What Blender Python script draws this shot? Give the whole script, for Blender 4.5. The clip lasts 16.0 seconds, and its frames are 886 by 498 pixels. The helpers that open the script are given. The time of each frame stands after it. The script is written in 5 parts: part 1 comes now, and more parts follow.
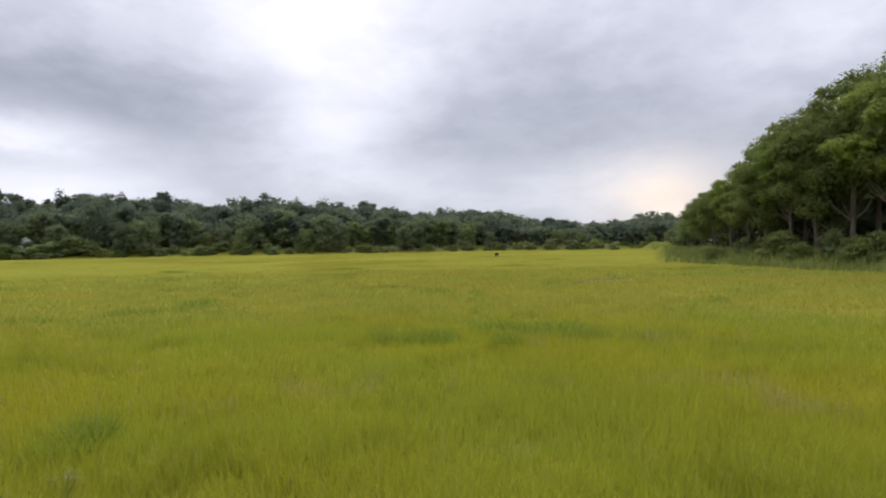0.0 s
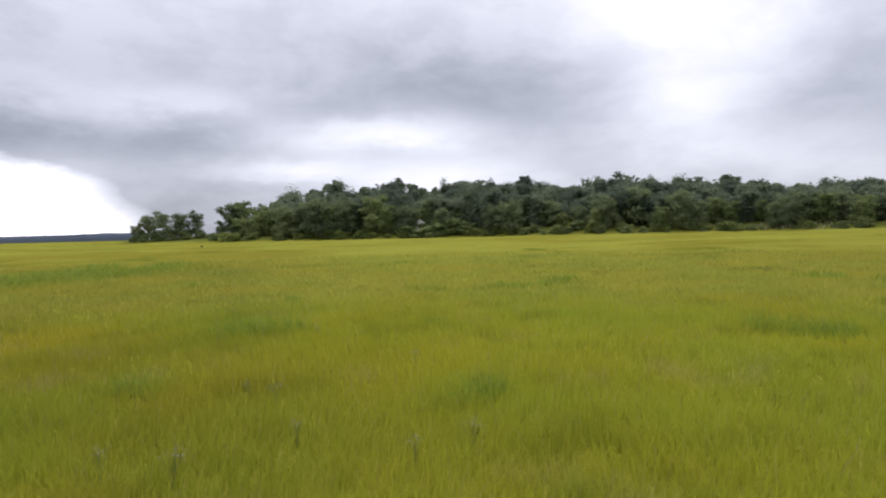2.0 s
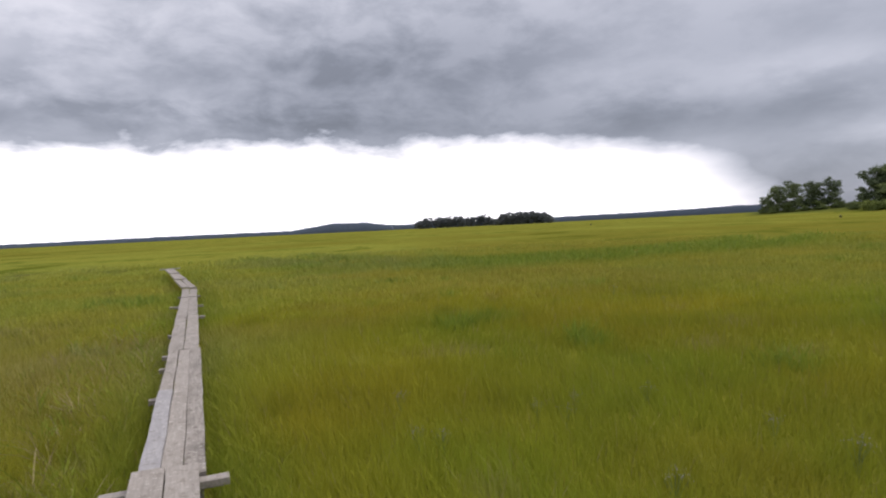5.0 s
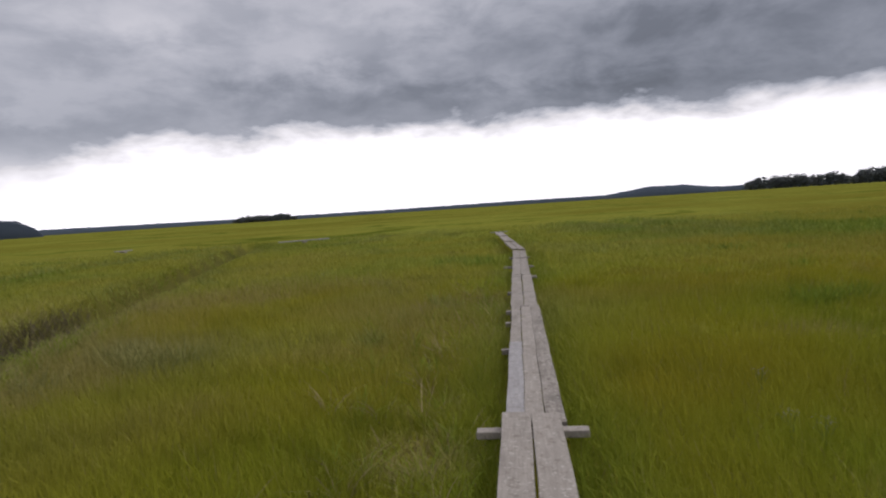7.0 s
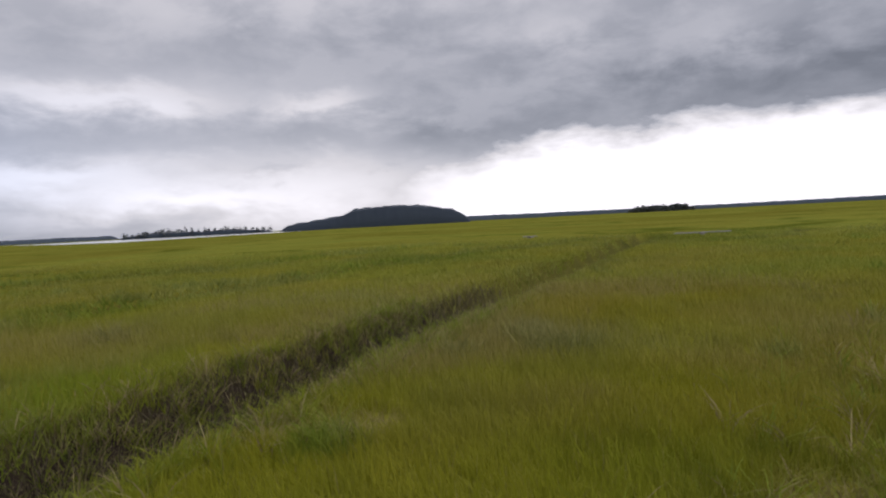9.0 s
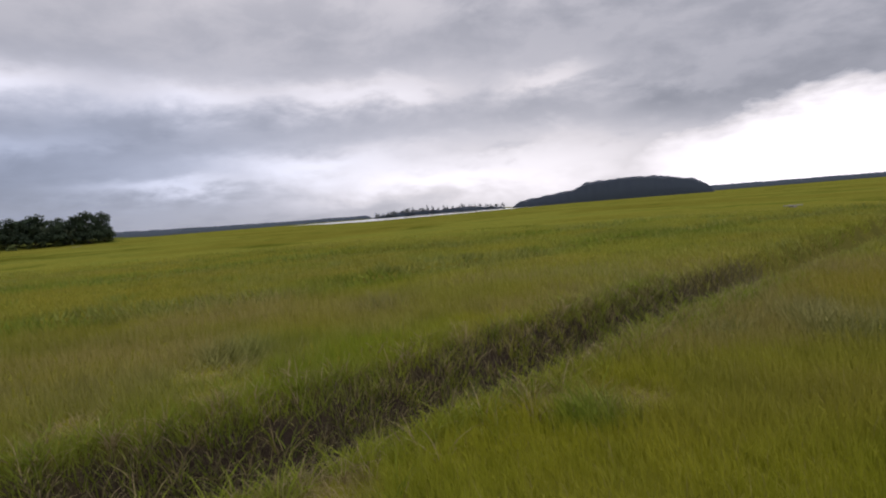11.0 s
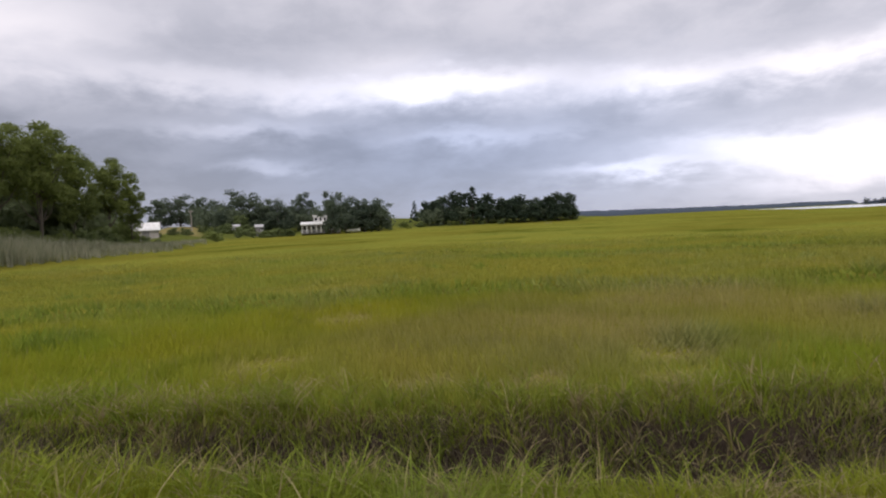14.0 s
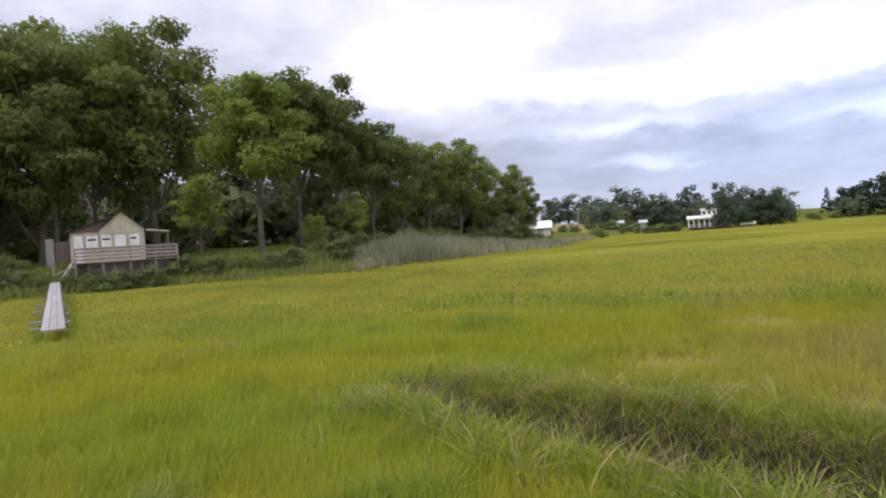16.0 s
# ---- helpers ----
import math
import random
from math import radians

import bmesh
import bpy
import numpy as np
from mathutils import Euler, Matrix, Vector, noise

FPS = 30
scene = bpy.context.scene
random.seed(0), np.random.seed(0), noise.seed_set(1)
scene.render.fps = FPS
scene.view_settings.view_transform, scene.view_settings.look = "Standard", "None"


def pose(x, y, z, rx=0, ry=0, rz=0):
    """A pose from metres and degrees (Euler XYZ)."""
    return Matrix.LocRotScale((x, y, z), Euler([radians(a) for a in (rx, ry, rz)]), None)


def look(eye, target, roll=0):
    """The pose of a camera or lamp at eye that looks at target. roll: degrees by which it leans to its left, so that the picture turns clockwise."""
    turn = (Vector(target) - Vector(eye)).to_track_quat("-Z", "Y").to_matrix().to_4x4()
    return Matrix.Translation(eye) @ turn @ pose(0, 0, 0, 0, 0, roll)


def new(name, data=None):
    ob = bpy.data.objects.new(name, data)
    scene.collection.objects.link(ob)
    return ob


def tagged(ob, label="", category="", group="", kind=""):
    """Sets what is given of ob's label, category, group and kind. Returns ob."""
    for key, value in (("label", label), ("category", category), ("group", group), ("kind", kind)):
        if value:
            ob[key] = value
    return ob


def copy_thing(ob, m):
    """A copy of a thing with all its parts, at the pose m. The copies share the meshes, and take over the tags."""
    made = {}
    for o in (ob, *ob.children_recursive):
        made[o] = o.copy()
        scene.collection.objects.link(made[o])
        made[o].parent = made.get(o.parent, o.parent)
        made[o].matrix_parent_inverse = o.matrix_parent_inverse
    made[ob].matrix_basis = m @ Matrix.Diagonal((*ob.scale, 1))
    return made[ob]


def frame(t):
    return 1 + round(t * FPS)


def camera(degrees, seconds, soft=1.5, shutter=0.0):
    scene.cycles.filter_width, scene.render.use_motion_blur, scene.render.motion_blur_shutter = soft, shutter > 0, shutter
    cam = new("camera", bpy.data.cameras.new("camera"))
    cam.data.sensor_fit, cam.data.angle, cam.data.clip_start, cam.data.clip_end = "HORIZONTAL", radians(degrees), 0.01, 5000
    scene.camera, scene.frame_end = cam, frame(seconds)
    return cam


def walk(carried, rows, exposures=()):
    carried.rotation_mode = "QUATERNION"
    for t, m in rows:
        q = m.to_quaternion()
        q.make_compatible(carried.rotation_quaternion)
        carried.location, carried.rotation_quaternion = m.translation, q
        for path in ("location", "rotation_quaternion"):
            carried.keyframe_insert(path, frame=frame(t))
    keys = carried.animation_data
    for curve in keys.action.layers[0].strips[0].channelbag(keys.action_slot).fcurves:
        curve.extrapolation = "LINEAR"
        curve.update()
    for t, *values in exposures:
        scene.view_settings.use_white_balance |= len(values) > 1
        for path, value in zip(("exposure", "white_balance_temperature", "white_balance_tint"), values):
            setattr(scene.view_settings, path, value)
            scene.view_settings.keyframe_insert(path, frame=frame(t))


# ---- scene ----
cam = camera(71.5, 16.0, soft=2.0, shutter=0.15)
PATH = [
    (0.0, pose(-0.042, -0.032, 1.805, 89.86, 0.9, 2.86)),
    (0.5, pose(-0.103, -0.03, 1.802, 89.33, 1.11, 11.02)),
    (1.0, pose(-0.148, -0.021, 1.799, 88.84, 0.61, 18.75)),
    (1.5, pose(-0.197, -0.044, 1.801, 88.7, 1.35, 26.97)),
    (2.0, pose(-0.247, -0.057, 1.792, 88.51, 1.29, 34.85)),
    (2.5, pose(-0.296, -0.079, 1.792, 88.56, 1.55, 43.54)),
    (3.0, pose(-0.335, -0.11, 1.79, 88.75, 1.81, 52.57)),
    (3.5, pose(-0.389, -0.154, 1.792, 89.09, 2.47, 62.51)),
    (4.0, pose(-0.42, -0.203, 1.792, 89.34, 1.01, 71.28)),
    (4.5, pose(-0.439, -0.252, 1.788, 88.75, 1.81, 80.86)),
    (7.0, pose(-0.406, -0.615, 1.775, 86.29, 3.73, 117.58)),
    (7.5, pose(-0.462, -0.673, 1.787, 87.42, 3.7, 128.21)),
    (8.0, pose(-0.52, -0.698, 1.784, 88.06, 2.2, 137.55)),
    (8.5, pose(-0.535, -0.716, 1.781, 87.75, 1.71, 145.78)),
    (9.0, pose(-0.489, -0.744, 1.789, 87.47, 2.97, 153.19)),
    (11.5, pose(-0.198, -0.828, 1.789, 86.65, 3.1, 180.78)),
    (12.0, pose(-0.192, -0.851, 1.787, 86.36, 1.37, 188.29)),
    (12.5, pose(-0.178, -0.849, 1.797, 87.25, 1.98, 195.27)),
    (13.0, pose(-0.144, -0.826, 1.805, 88.04, 2.45, 200.95)),
    (13.5, pose(-0.113, -0.828, 1.799, 88.06, 2.57, 206.4)),
    (14.0, pose(-0.088, -0.833, 1.794, 87.66, 2.88, 215.03)),
    (14.5, pose(-0.052, -0.838, 1.784, 87.46, 2.18, 222.16)),
    (15.0, pose(0.007, -0.793, 1.784, 87.33, 3.17, 230.97)),
    (15.5, pose(0.046, -0.676, 1.805, 88.9, 4.43, 241.7)),
    (16.0, pose(0.069, -0.549, 1.817, 89.38, 3.93, 249.65)),
]
EXPOSURES = [
    (0.0, -0.1, 6550, 9.8), (2.0, -0.03, 6550, 10), (3.5, 0.0, 6500, 10), (4.7, -0.35, 6500, 10), (6.8, -1.0, 6500, 10), (9.0, -1.1, 6500, 10),
    (11.5, -1.02, 6600, 12), (13.0, -0.9, 6600, 12), (14.5, -0.5, 6600, 12.5), (15.2, -0.2, 6450, 13), (16.0, 0.02, 6350, 14),
]
walk(cam, PATH, EXPOSURES)

# ---------------------------------------------------------------- node helpers
class Nodes:
    """Short hand for building a node tree."""

    def __init__(self, tree):
        self.tree = tree
        tree.nodes.clear()

    def add(self, kind, **settings):
        node = self.tree.nodes.new(kind)
        if "attribute_name" in settings:
            node.attribute_name = settings["attribute_name"]
        if "blend_type" in settings:
            node.blend_type = settings["blend_type"]
        if "clamp" in settings:
            node.clamp = settings["clamp"]
        if "data_type" in settings:
            node.data_type = settings["data_type"]
        if "operation" in settings:
            node.operation = settings["operation"]
        if "sky_type" in settings:
            node.sky_type = settings["sky_type"]
        if "sun_disc" in settings:
            node.sun_disc = settings["sun_disc"]
        if "use_clamp" in settings:
            node.use_clamp = settings["use_clamp"]
        return node

    def link(self, a, b):
        self.tree.links.new(a, b)

    def put(self, socket, value):
        if isinstance(value, bpy.types.NodeSocket):
            self.link(value, socket)
        else:
            socket.default_value = value

    def math(self, op, a, b=0.0, c=0.0, clamp=False):
        node = self.add("ShaderNodeMath", operation=op, use_clamp=clamp)
        for i, value in enumerate((a, b, c)):
            self.put(node.inputs[i], value)
        return node.outputs[0]

    def noise(self, vector, scale, detail=3.0, rough=0.5, distortion=0.0):
        node = self.add("ShaderNodeTexNoise")
        if vector is not None:
            self.link(vector, node.inputs["Vector"])
        node.inputs["Scale"].default_value = scale
        node.inputs["Detail"].default_value = detail
        node.inputs["Roughness"].default_value = rough
        node.inputs["Distortion"].default_value = distortion
        return node.outputs["Fac"]

    def span(self, value, a, b, c=0.0, d=1.0):
        node = self.add("ShaderNodeMapRange", clamp=True)
        for i, v in enumerate((value, a, b, c, d)):
            self.put(node.inputs[i], v)
        return node.outputs[0]

    def mix(self, fac, a, b, blend="MIX"):
        node = self.add("ShaderNodeMix", data_type="RGBA", blend_type=blend)
        self.put(node.inputs[0], fac)
        for socket, value in ((node.inputs[6], a), (node.inputs[7], b)):
            self.put(socket, value if isinstance(value, bpy.types.NodeSocket) else (*value, 1.0))
        return node.outputs[2]

    def stretch(self, vector, x, y, z):
        node = self.add("ShaderNodeMapping")
        self.link(vector, node.inputs["Vector"])
        node.inputs["Scale"].default_value = (x, y, z)
        return node.outputs[0]


# ---------------------------------------------------------------- world and sun
SUN_BEARING, SUN_HEIGHT = 12.0, 48.0  # degrees, to the left of +y, and above the horizon

# Cloud masses: bearing, height, half width, half height (degrees), lighter (+) or darker (-)
CLOUDS_NORTH = [
    (14, 19, 10, 8, 0.38), (13, 10, 7, 3.6, 0.35), (2, 5.5, 18, 3.6, 0.28), (36, 10.4, 5, 1.2, 0.22), (37, 5.0, 12, 2.6, 0.55),
    (27, 20, 5, 3, -0.02), (33, 15, 8, 3.0, -0.10), (23, 12, 6, 3, -0.10), (351, 15, 9, 5, -0.08), (334, 15.7, 6, 3.5, 0.16),
    (329, 17.5, 4, 2, 0.12), (59, 11.4, 7, 1.4, 0.24), (41, 8.9, 10, 1.4, 0.55), (30, 13, 8, 2.2, -0.06), (67, 8, 11, 1.4, -0.04),
    (72, 12, 6, 2, 0.20), (56, 8, 8, 1.0, -0.06), (50, 6.0, 6, 1.2, 0.32), (66, 5.0, 6, 2.2, 0.26), (92, 15.5, 20, 5.0, -0.24), (111, 11.5, 5, 1.5, 0.14),
]
CLOUDS_WEST = [
    (108, 1.0, 46, 6.6, 2.00), (164, 3.0, 15, 4.6, 1.05), (100, 9.6, 12, 1.6, -0.08), (128, 14, 4, 1.4, 0.16), (141, 16.5, 5, 1.4, 0.20),
    (118, 18, 6, 2, 0.12), (128, 10.5, 16, 2.0, -0.20), (164, 11.2, 5, 1.1, 0.60), (166, 7.6, 7, 1.6, -0.22), (168, 5.6, 3.5, 0.6, -0.30),
    (153, 7.5, 7, 1.8, -0.35), (166, 16, 18, 3.0, -0.22),
]
CLOUDS_SOUTH = [
    (216, 12, 6, 1.3, 0.85), (209, 12.6, 6, 1.2, 0.75), (220, 14.5, 6, 1.4, 0.35), (196, 11.4, 7, 1.5, 0.80), (182, 11.2, 8, 1.3, 0.80),
    (187, 5.2, 10, 1.6, 0.95), (178, 3.0, 10, 1.5, 0.80), (200, 7.4, 6, 1.2, -0.08), (212, 8, 7, 0.7, 0.40), (207, 16.5, 14, 2, -0.08),
    (251, 15.8, 8, 3.6, 0.68), (238, 13.2, 10, 1.2, 0.46), (225, 12.2, 9, 1.4, 0.60), (232, 9.4, 9, 0.8, 0.40), (199, 3.8, 6, 0.7, 0.75),
    (231, 6.0, 4, 0.5, 0.35), (240, 18.5, 12, 2, 0.12), (176, 10, 56, 34, 0.50), (212, 5.0, 22, 2.6, -0.06),
]


def make_world():
    world = bpy.data.worlds.new("overcast_sky")
    scene.world = world
    world.use_nodes = True
    n = Nodes(world.node_tree)
    way = n.add("ShaderNodeTexCoord").outputs["Generated"]
    xyz = n.add("ShaderNodeSeparateXYZ")
    n.link(way, xyz.inputs[0])
    x, y, z = xyz.outputs
    # bearing, with its seam behind the wood that closes the view
    s, c = math.sin(radians(125)), math.cos(radians(125))
    sin_b = n.math("MULTIPLY_ADD", x, -c, n.math("MULTIPLY", y, -s))
    cos_b = n.math("MULTIPLY_ADD", y, c, n.math("MULTIPLY", x, -s))
    bearing = n.math("ARCTAN2", sin_b, cos_b)
    height = n.math("ARCSINE", z)
    # the deck of cloud, flattened towards the horizon
    flat = n.add("ShaderNodeCombineXYZ")
    n.put(flat.inputs[0], bearing)
    n.put(flat.inputs[1], n.math("MULTIPLY", n.math("POWER", n.math("ADD", n.math("MAXIMUM", height, 0.0), 0.03), 0.8), 1.75))
    broad = n.noise(flat.outputs[0], 2.6, 2.0, 0.45)
    round_ = n.stretch(flat.outputs[0], 1.0, 1.1, 1.0)
    billow = n.noise(round_, 8.0, 5.0, 0.58, 0.2)
    wisps = n.noise(round_, 21.0, 3.0, 0.5)
    # heavier billows in the west, smoother cloud to the north and south-east
    heavy = n.math("MULTIPLY", n.span(bearing, radians(-65), radians(-25), 0.4, 1.0), n.span(bearing, radians(40), radians(80), 1.0, 0.6))
    puff = n.span(billow, 0.38, 0.60, 0.22, 0.78)
    bearing = n.math("MULTIPLY_ADD", n.math("SUBTRACT", broad, 0.5), 0.16, bearing)
    bearing = n.math("MULTIPLY_ADD", n.math("SUBTRACT", wisps, 0.5), 0.04, bearing)
    height = n.math("MULTIPLY_ADD", n.math("MULTIPLY", n.math("SUBTRACT", billow, 0.5), heavy), 0.10, height)
    height = n.math("MULTIPLY_ADD", n.math("SUBTRACT", wisps, 0.5), 0.022, height)
    light = n.span(height, 0.15, 1.2, 0.52, 2.3)
    light = n.math("MULTIPLY_ADD", n.math("MULTIPLY", n.math("SUBTRACT", puff, 0.5), heavy), 0.38, light)
    light = n.math("MULTIPLY_ADD", n.math("SUBTRACT", broad, 0.5), 0.30, light)
    for b, h, wide, high, amount in CLOUDS_NORTH + CLOUDS_WEST + CLOUDS_SOUTH:
        off = (b - 125 + 180) % 360 - 180
        p = n.math("MULTIPLY", n.math("SUBTRACT", bearing, radians(off)), 1 / radians(wide))
        q = n.math("MULTIPLY", n.math("SUBTRACT", height, radians(h)), 1 / radians(high))
        pp, qq = n.math("MULTIPLY", p, p), n.math("MULTIPLY", q, q)
        far = n.math("ADD", n.math("MULTIPLY", pp, pp) if amount > 1.5 else pp, qq)
        if amount > 1.5:
            bump = n.span(far, 0.60, 1.30, 1.0, 0.0)
        else:
            bump = n.math("EXPONENT", n.math("MULTIPLY", far, -1.0))
        light = n.math("MULTIPLY_ADD", bump, amount, light)
    light = n.math("MAXIMUM", light, 0.2)
    tone = n.span(light, 0.45, 1.6)
    tint = n.mix(tone, (0.88, 0.935, 1.135), (1.0, 0.965, 1.03))
    # a warm rift low over the wood
    p = n.math("MULTIPLY", n.math("SUBTRACT", bearing, radians((343 - 125 + 180) % 360 - 180)), 1 / radians(7))
    q = n.math("MULTIPLY", n.math("SUBTRACT", height, radians(4)), 1 / radians(4.0))
    rift = n.math("EXPONENT", n.math("MULTIPLY", n.math("ADD", n.math("MULTIPLY", p, p), n.math("MULTIPLY", q, q)), -1.0))
    light = n.math("MULTIPLY_ADD", rift, 0.60, light)
    tint = n.mix(n.math("MULTIPLY", rift, 0.8), tint, (1.0, 0.83, 0.68))
    # blue rain haze low in the south-east
    p = n.math("MULTIPLY", n.math("SUBTRACT", bearing, radians((214 - 125 + 180) % 360 - 180)), 1 / radians(28))
    q = n.math("MULTIPLY", n.math("SUBTRACT", height, radians(6)), 1 / radians(6.5))
    rain = n.math("EXPONENT", n.math("MULTIPLY", n.math("ADD", n.math("MULTIPLY", p, p), n.math("MULTIPLY", q, q)), -1.0))
    tint = n.mix(n.math("MULTIPLY", rain, 0.9), tint, (0.76, 0.875, 1.20))
    cloud = n.add("ShaderNodeBackground")
    n.link(tint, cloud.inputs["Color"])
    n.link(light, cloud.inputs["Strength"])
    sky = n.add("ShaderNodeTexSky", sky_type="NISHITA", sun_disc=False)
    sky.sun_elevation = radians(SUN_HEIGHT)
    sky.sun_rotation = radians(-SUN_BEARING)
    blue = n.add("ShaderNodeBackground")
    n.link(sky.outputs[0], blue.inputs["Color"])
    blue.inputs["Strength"].default_value = 0.1
    cover = n.add("ShaderNodeMixShader")
    cover.inputs[0].default_value = 0.92
    n.link(blue.outputs[0], cover.inputs[1])
    n.link(cloud.outputs[0], cover.inputs[2])
    out = n.add("ShaderNodeOutputWorld")
    n.link(cover.outputs[0], out.inputs["Surface"])


make_world()
sun = new("sun", bpy.data.lights.new("sun", "SUN"))
sun.data.energy, sun.data.angle, sun.data.color = 2.0, radians(20), (1.0, 0.95, 0.88)
b = radians(SUN_BEARING)
sun.matrix_world = look((-math.sin(b) * 60, math.cos(b) * 60, 60 * math.tan(radians(SUN_HEIGHT))), (0, 0, 0))


# ---------------------------------------------------------------- materials
def surface(name, rough=0.8, metal=0.0, spec=0.3):
    mat = bpy.data.materials.new(name)
    mat.use_nodes = True
    n = Nodes(mat.node_tree)
    bsdf = n.add("ShaderNodeBsdfPrincipled")
    bsdf.inputs["Roughness"].default_value = rough
    bsdf.inputs["Metallic"].default_value = metal
    bsdf.inputs["Specular IOR Level"].default_value = spec
    out = n.add("ShaderNodeOutputMaterial")
    n.link(bsdf.outputs[0], out.inputs["Surface"])
    return mat, n, bsdf, out


def bumped(n, bsdf, value, strength, distance):
    bump = n.add("ShaderNodeBump")
    bump.inputs["Strength"].default_value = strength
    bump.inputs["Distance"].default_value = distance
    n.link(value, bump.inputs["Height"])
    n.link(bump.outputs[0], bsdf.inputs["Normal"])


def marsh_colour(n, position):
    """The sward's patches: olive, green and rust, the same for blades and for the sheet under them."""
    wide = n.noise(n.stretch(position, 1, 1, 0), 0.045, 3.0, 0.55, 0.6)
    patch = n.noise(n.stretch(position, 1, 1, 0), 0.22, 4.0, 0.55, 0.4)
    fine = n.noise(n.stretch(position, 1, 1, 0), 1.3, 3.0, 0.6)
    colour = n.mix(n.span(patch, 0.36, 0.66), (0.318, 0.318, 0.028), (0.246, 0.306, 0.030))
    colour = n.mix(n.math("MULTIPLY", n.span(wide, 0.47, 0.62), 0.32), colour, (0.300, 0.240, 0.016))
    green = n.noise(n.stretch(position, 1, 1, 0), 0.09, 4.0, 0.6, 0.5)
    colour = n.mix(n.math("MULTIPLY", n.span(green, 0.52, 0.64), 0.6), colour, (0.170, 0.235, 0.026))
    colour = n.mix(n.math("MULTIPLY", n.span(fine, 0.55, 0.75), 0.20), colour, (0.350, 0.340, 0.035))
    knots = n.noise(n.stretch(position, 1, 1, 0), 0.75, 4.0, 0.6, 0.4)
    colour = n.mix(n.math("MULTIPLY", n.span(knots, 0.53, 0.68), 0.62), colour, (0.140, 0.165, 0.016))
    return colour


def grass_material():
    mat, n, bsdf, out = surface("marsh_grass", 0.62, 0, 0.10)
    geo = n.add("ShaderNodeNewGeometry")
    colour = marsh_colour(n, geo.outputs["Position"])
    cord = n.add("ShaderNodeAttribute", attribute_name="cord")
    dry = n.add("ShaderNodeAttribute", attribute_name="dry")
    island = geo.outputs["Random Per Island"]
    rust = n.add("ShaderNodeAttribute", attribute_name="rust")
    colour = n.mix(n.math("MULTIPLY", rust.outputs["Fac"], 0.5), colour, n.mix(island, (0.240, 0.185, 0.020), (0.350, 0.270, 0.030)))
    colour = n.mix(cord.outputs["Fac"], colour, n.mix(island, (0.120, 0.185, 0.024), (0.245, 0.308, 0.046)))
    colour = n.mix(dry.outputs["Fac"], colour, n.mix(island, (0.22, 0.165, 0.085), (0.42, 0.34, 0.20)))
    colour = n.mix(0.13, colour, n.mix(island, (0.44, 0.44, 0.42), (0.62, 0.61, 0.58)), "OVERLAY")
    n.link(colour, bsdf.inputs["Base Color"])
    leaf = n.add("ShaderNodeBsdfTranslucent")
    n.link(colour, leaf.inputs["Color"])
    both = n.add("ShaderNodeMixShader")
    both.inputs[0].default_value = 0.38
    n.link(bsdf.outputs[0], both.inputs[1])
    n.link(leaf.outputs[0], both.inputs[2])
    n.link(both.outputs[0], out.inputs["Surface"])
    return mat


def ground_material():
    mat, n, bsdf, out = surface("marsh_ground", 1.0, 0, 0.0)
    geo = n.add("ShaderNodeNewGeometry")
    pos = geo.outputs["Position"]
    colour = marsh_colour(n, pos)
    colour = n.mix(0.38, colour, (0.225, 0.215, 0.085))  # the open marsh is mixed with dry stems and a painted-in distance haze
    grain = n.noise(pos, 9.0, 6.0, 0.65)
    streak = n.noise(n.stretch(pos, 1, 1, 0), 0.6, 5.0, 0.65)
    # darkened in streaks for the shade between blades that the flat sheet lacks
    colour = n.mix(n.span(streak, 0.3, 0.7, 0.25, 0.6), colour, (0.150, 0.155, 0.026))
    flats = n.noise(n.stretch(pos, 1, 1, 0), 0.028, 5.0, 0.62, 0.8)
    hollows = n.noise(n.stretch(pos, 1, 1, 0), 0.075, 4.0, 0.6, 1.2)
    colour = n.mix(n.span(flats, 0.42, 0.60, 0.0, 0.55), colour, (0.125, 0.098, 0.014))
    colour = n.mix(n.span(hollows, 0.56, 0.66, 0.0, 0.75), colour, (0.055, 0.080, 0.010))
    tuft = n.noise(n.stretch(pos, 1, 1, 0), 2.2, 4.0, 0.7)
    colour = n.mix(n.span(tuft, 0.35, 0.65, 0.55, 0.0), colour, (0.085, 0.092, 0.008))
    mud = n.add("ShaderNodeAttribute", attribute_name="mud")
    thatch = n.add("ShaderNodeAttribute", attribute_name="thatch")
    upland = n.add("ShaderNodeAttribute", attribute_name="upland")
    colour = n.mix(thatch.outputs["Fac"], colour, n.mix(grain, (0.14, 0.14, 0.014), (0.23, 0.225, 0.034)))
    colour = n.mix(upland.outputs["Fac"], colour, n.mix(streak, (0.050, 0.070, 0.016), (0.135, 0.145, 0.036)))
    meadow = n.add("ShaderNodeAttribute", attribute_name="meadow")
    colour = n.mix(meadow.outputs["Fac"], colour, n.mix(streak, (0.14, 0.125, 0.05), (0.24, 0.20, 0.085)))
    colour = n.mix(mud.outputs["Fac"], colour, n.mix(grain, (0.020, 0.015, 0.012), (0.060, 0.046, 0.036)))
    n.link(colour, bsdf.inputs["Base Color"])
    bumped(n, bsdf, n.math("ADD", grain, streak), 0.6, 0.12)
    return mat


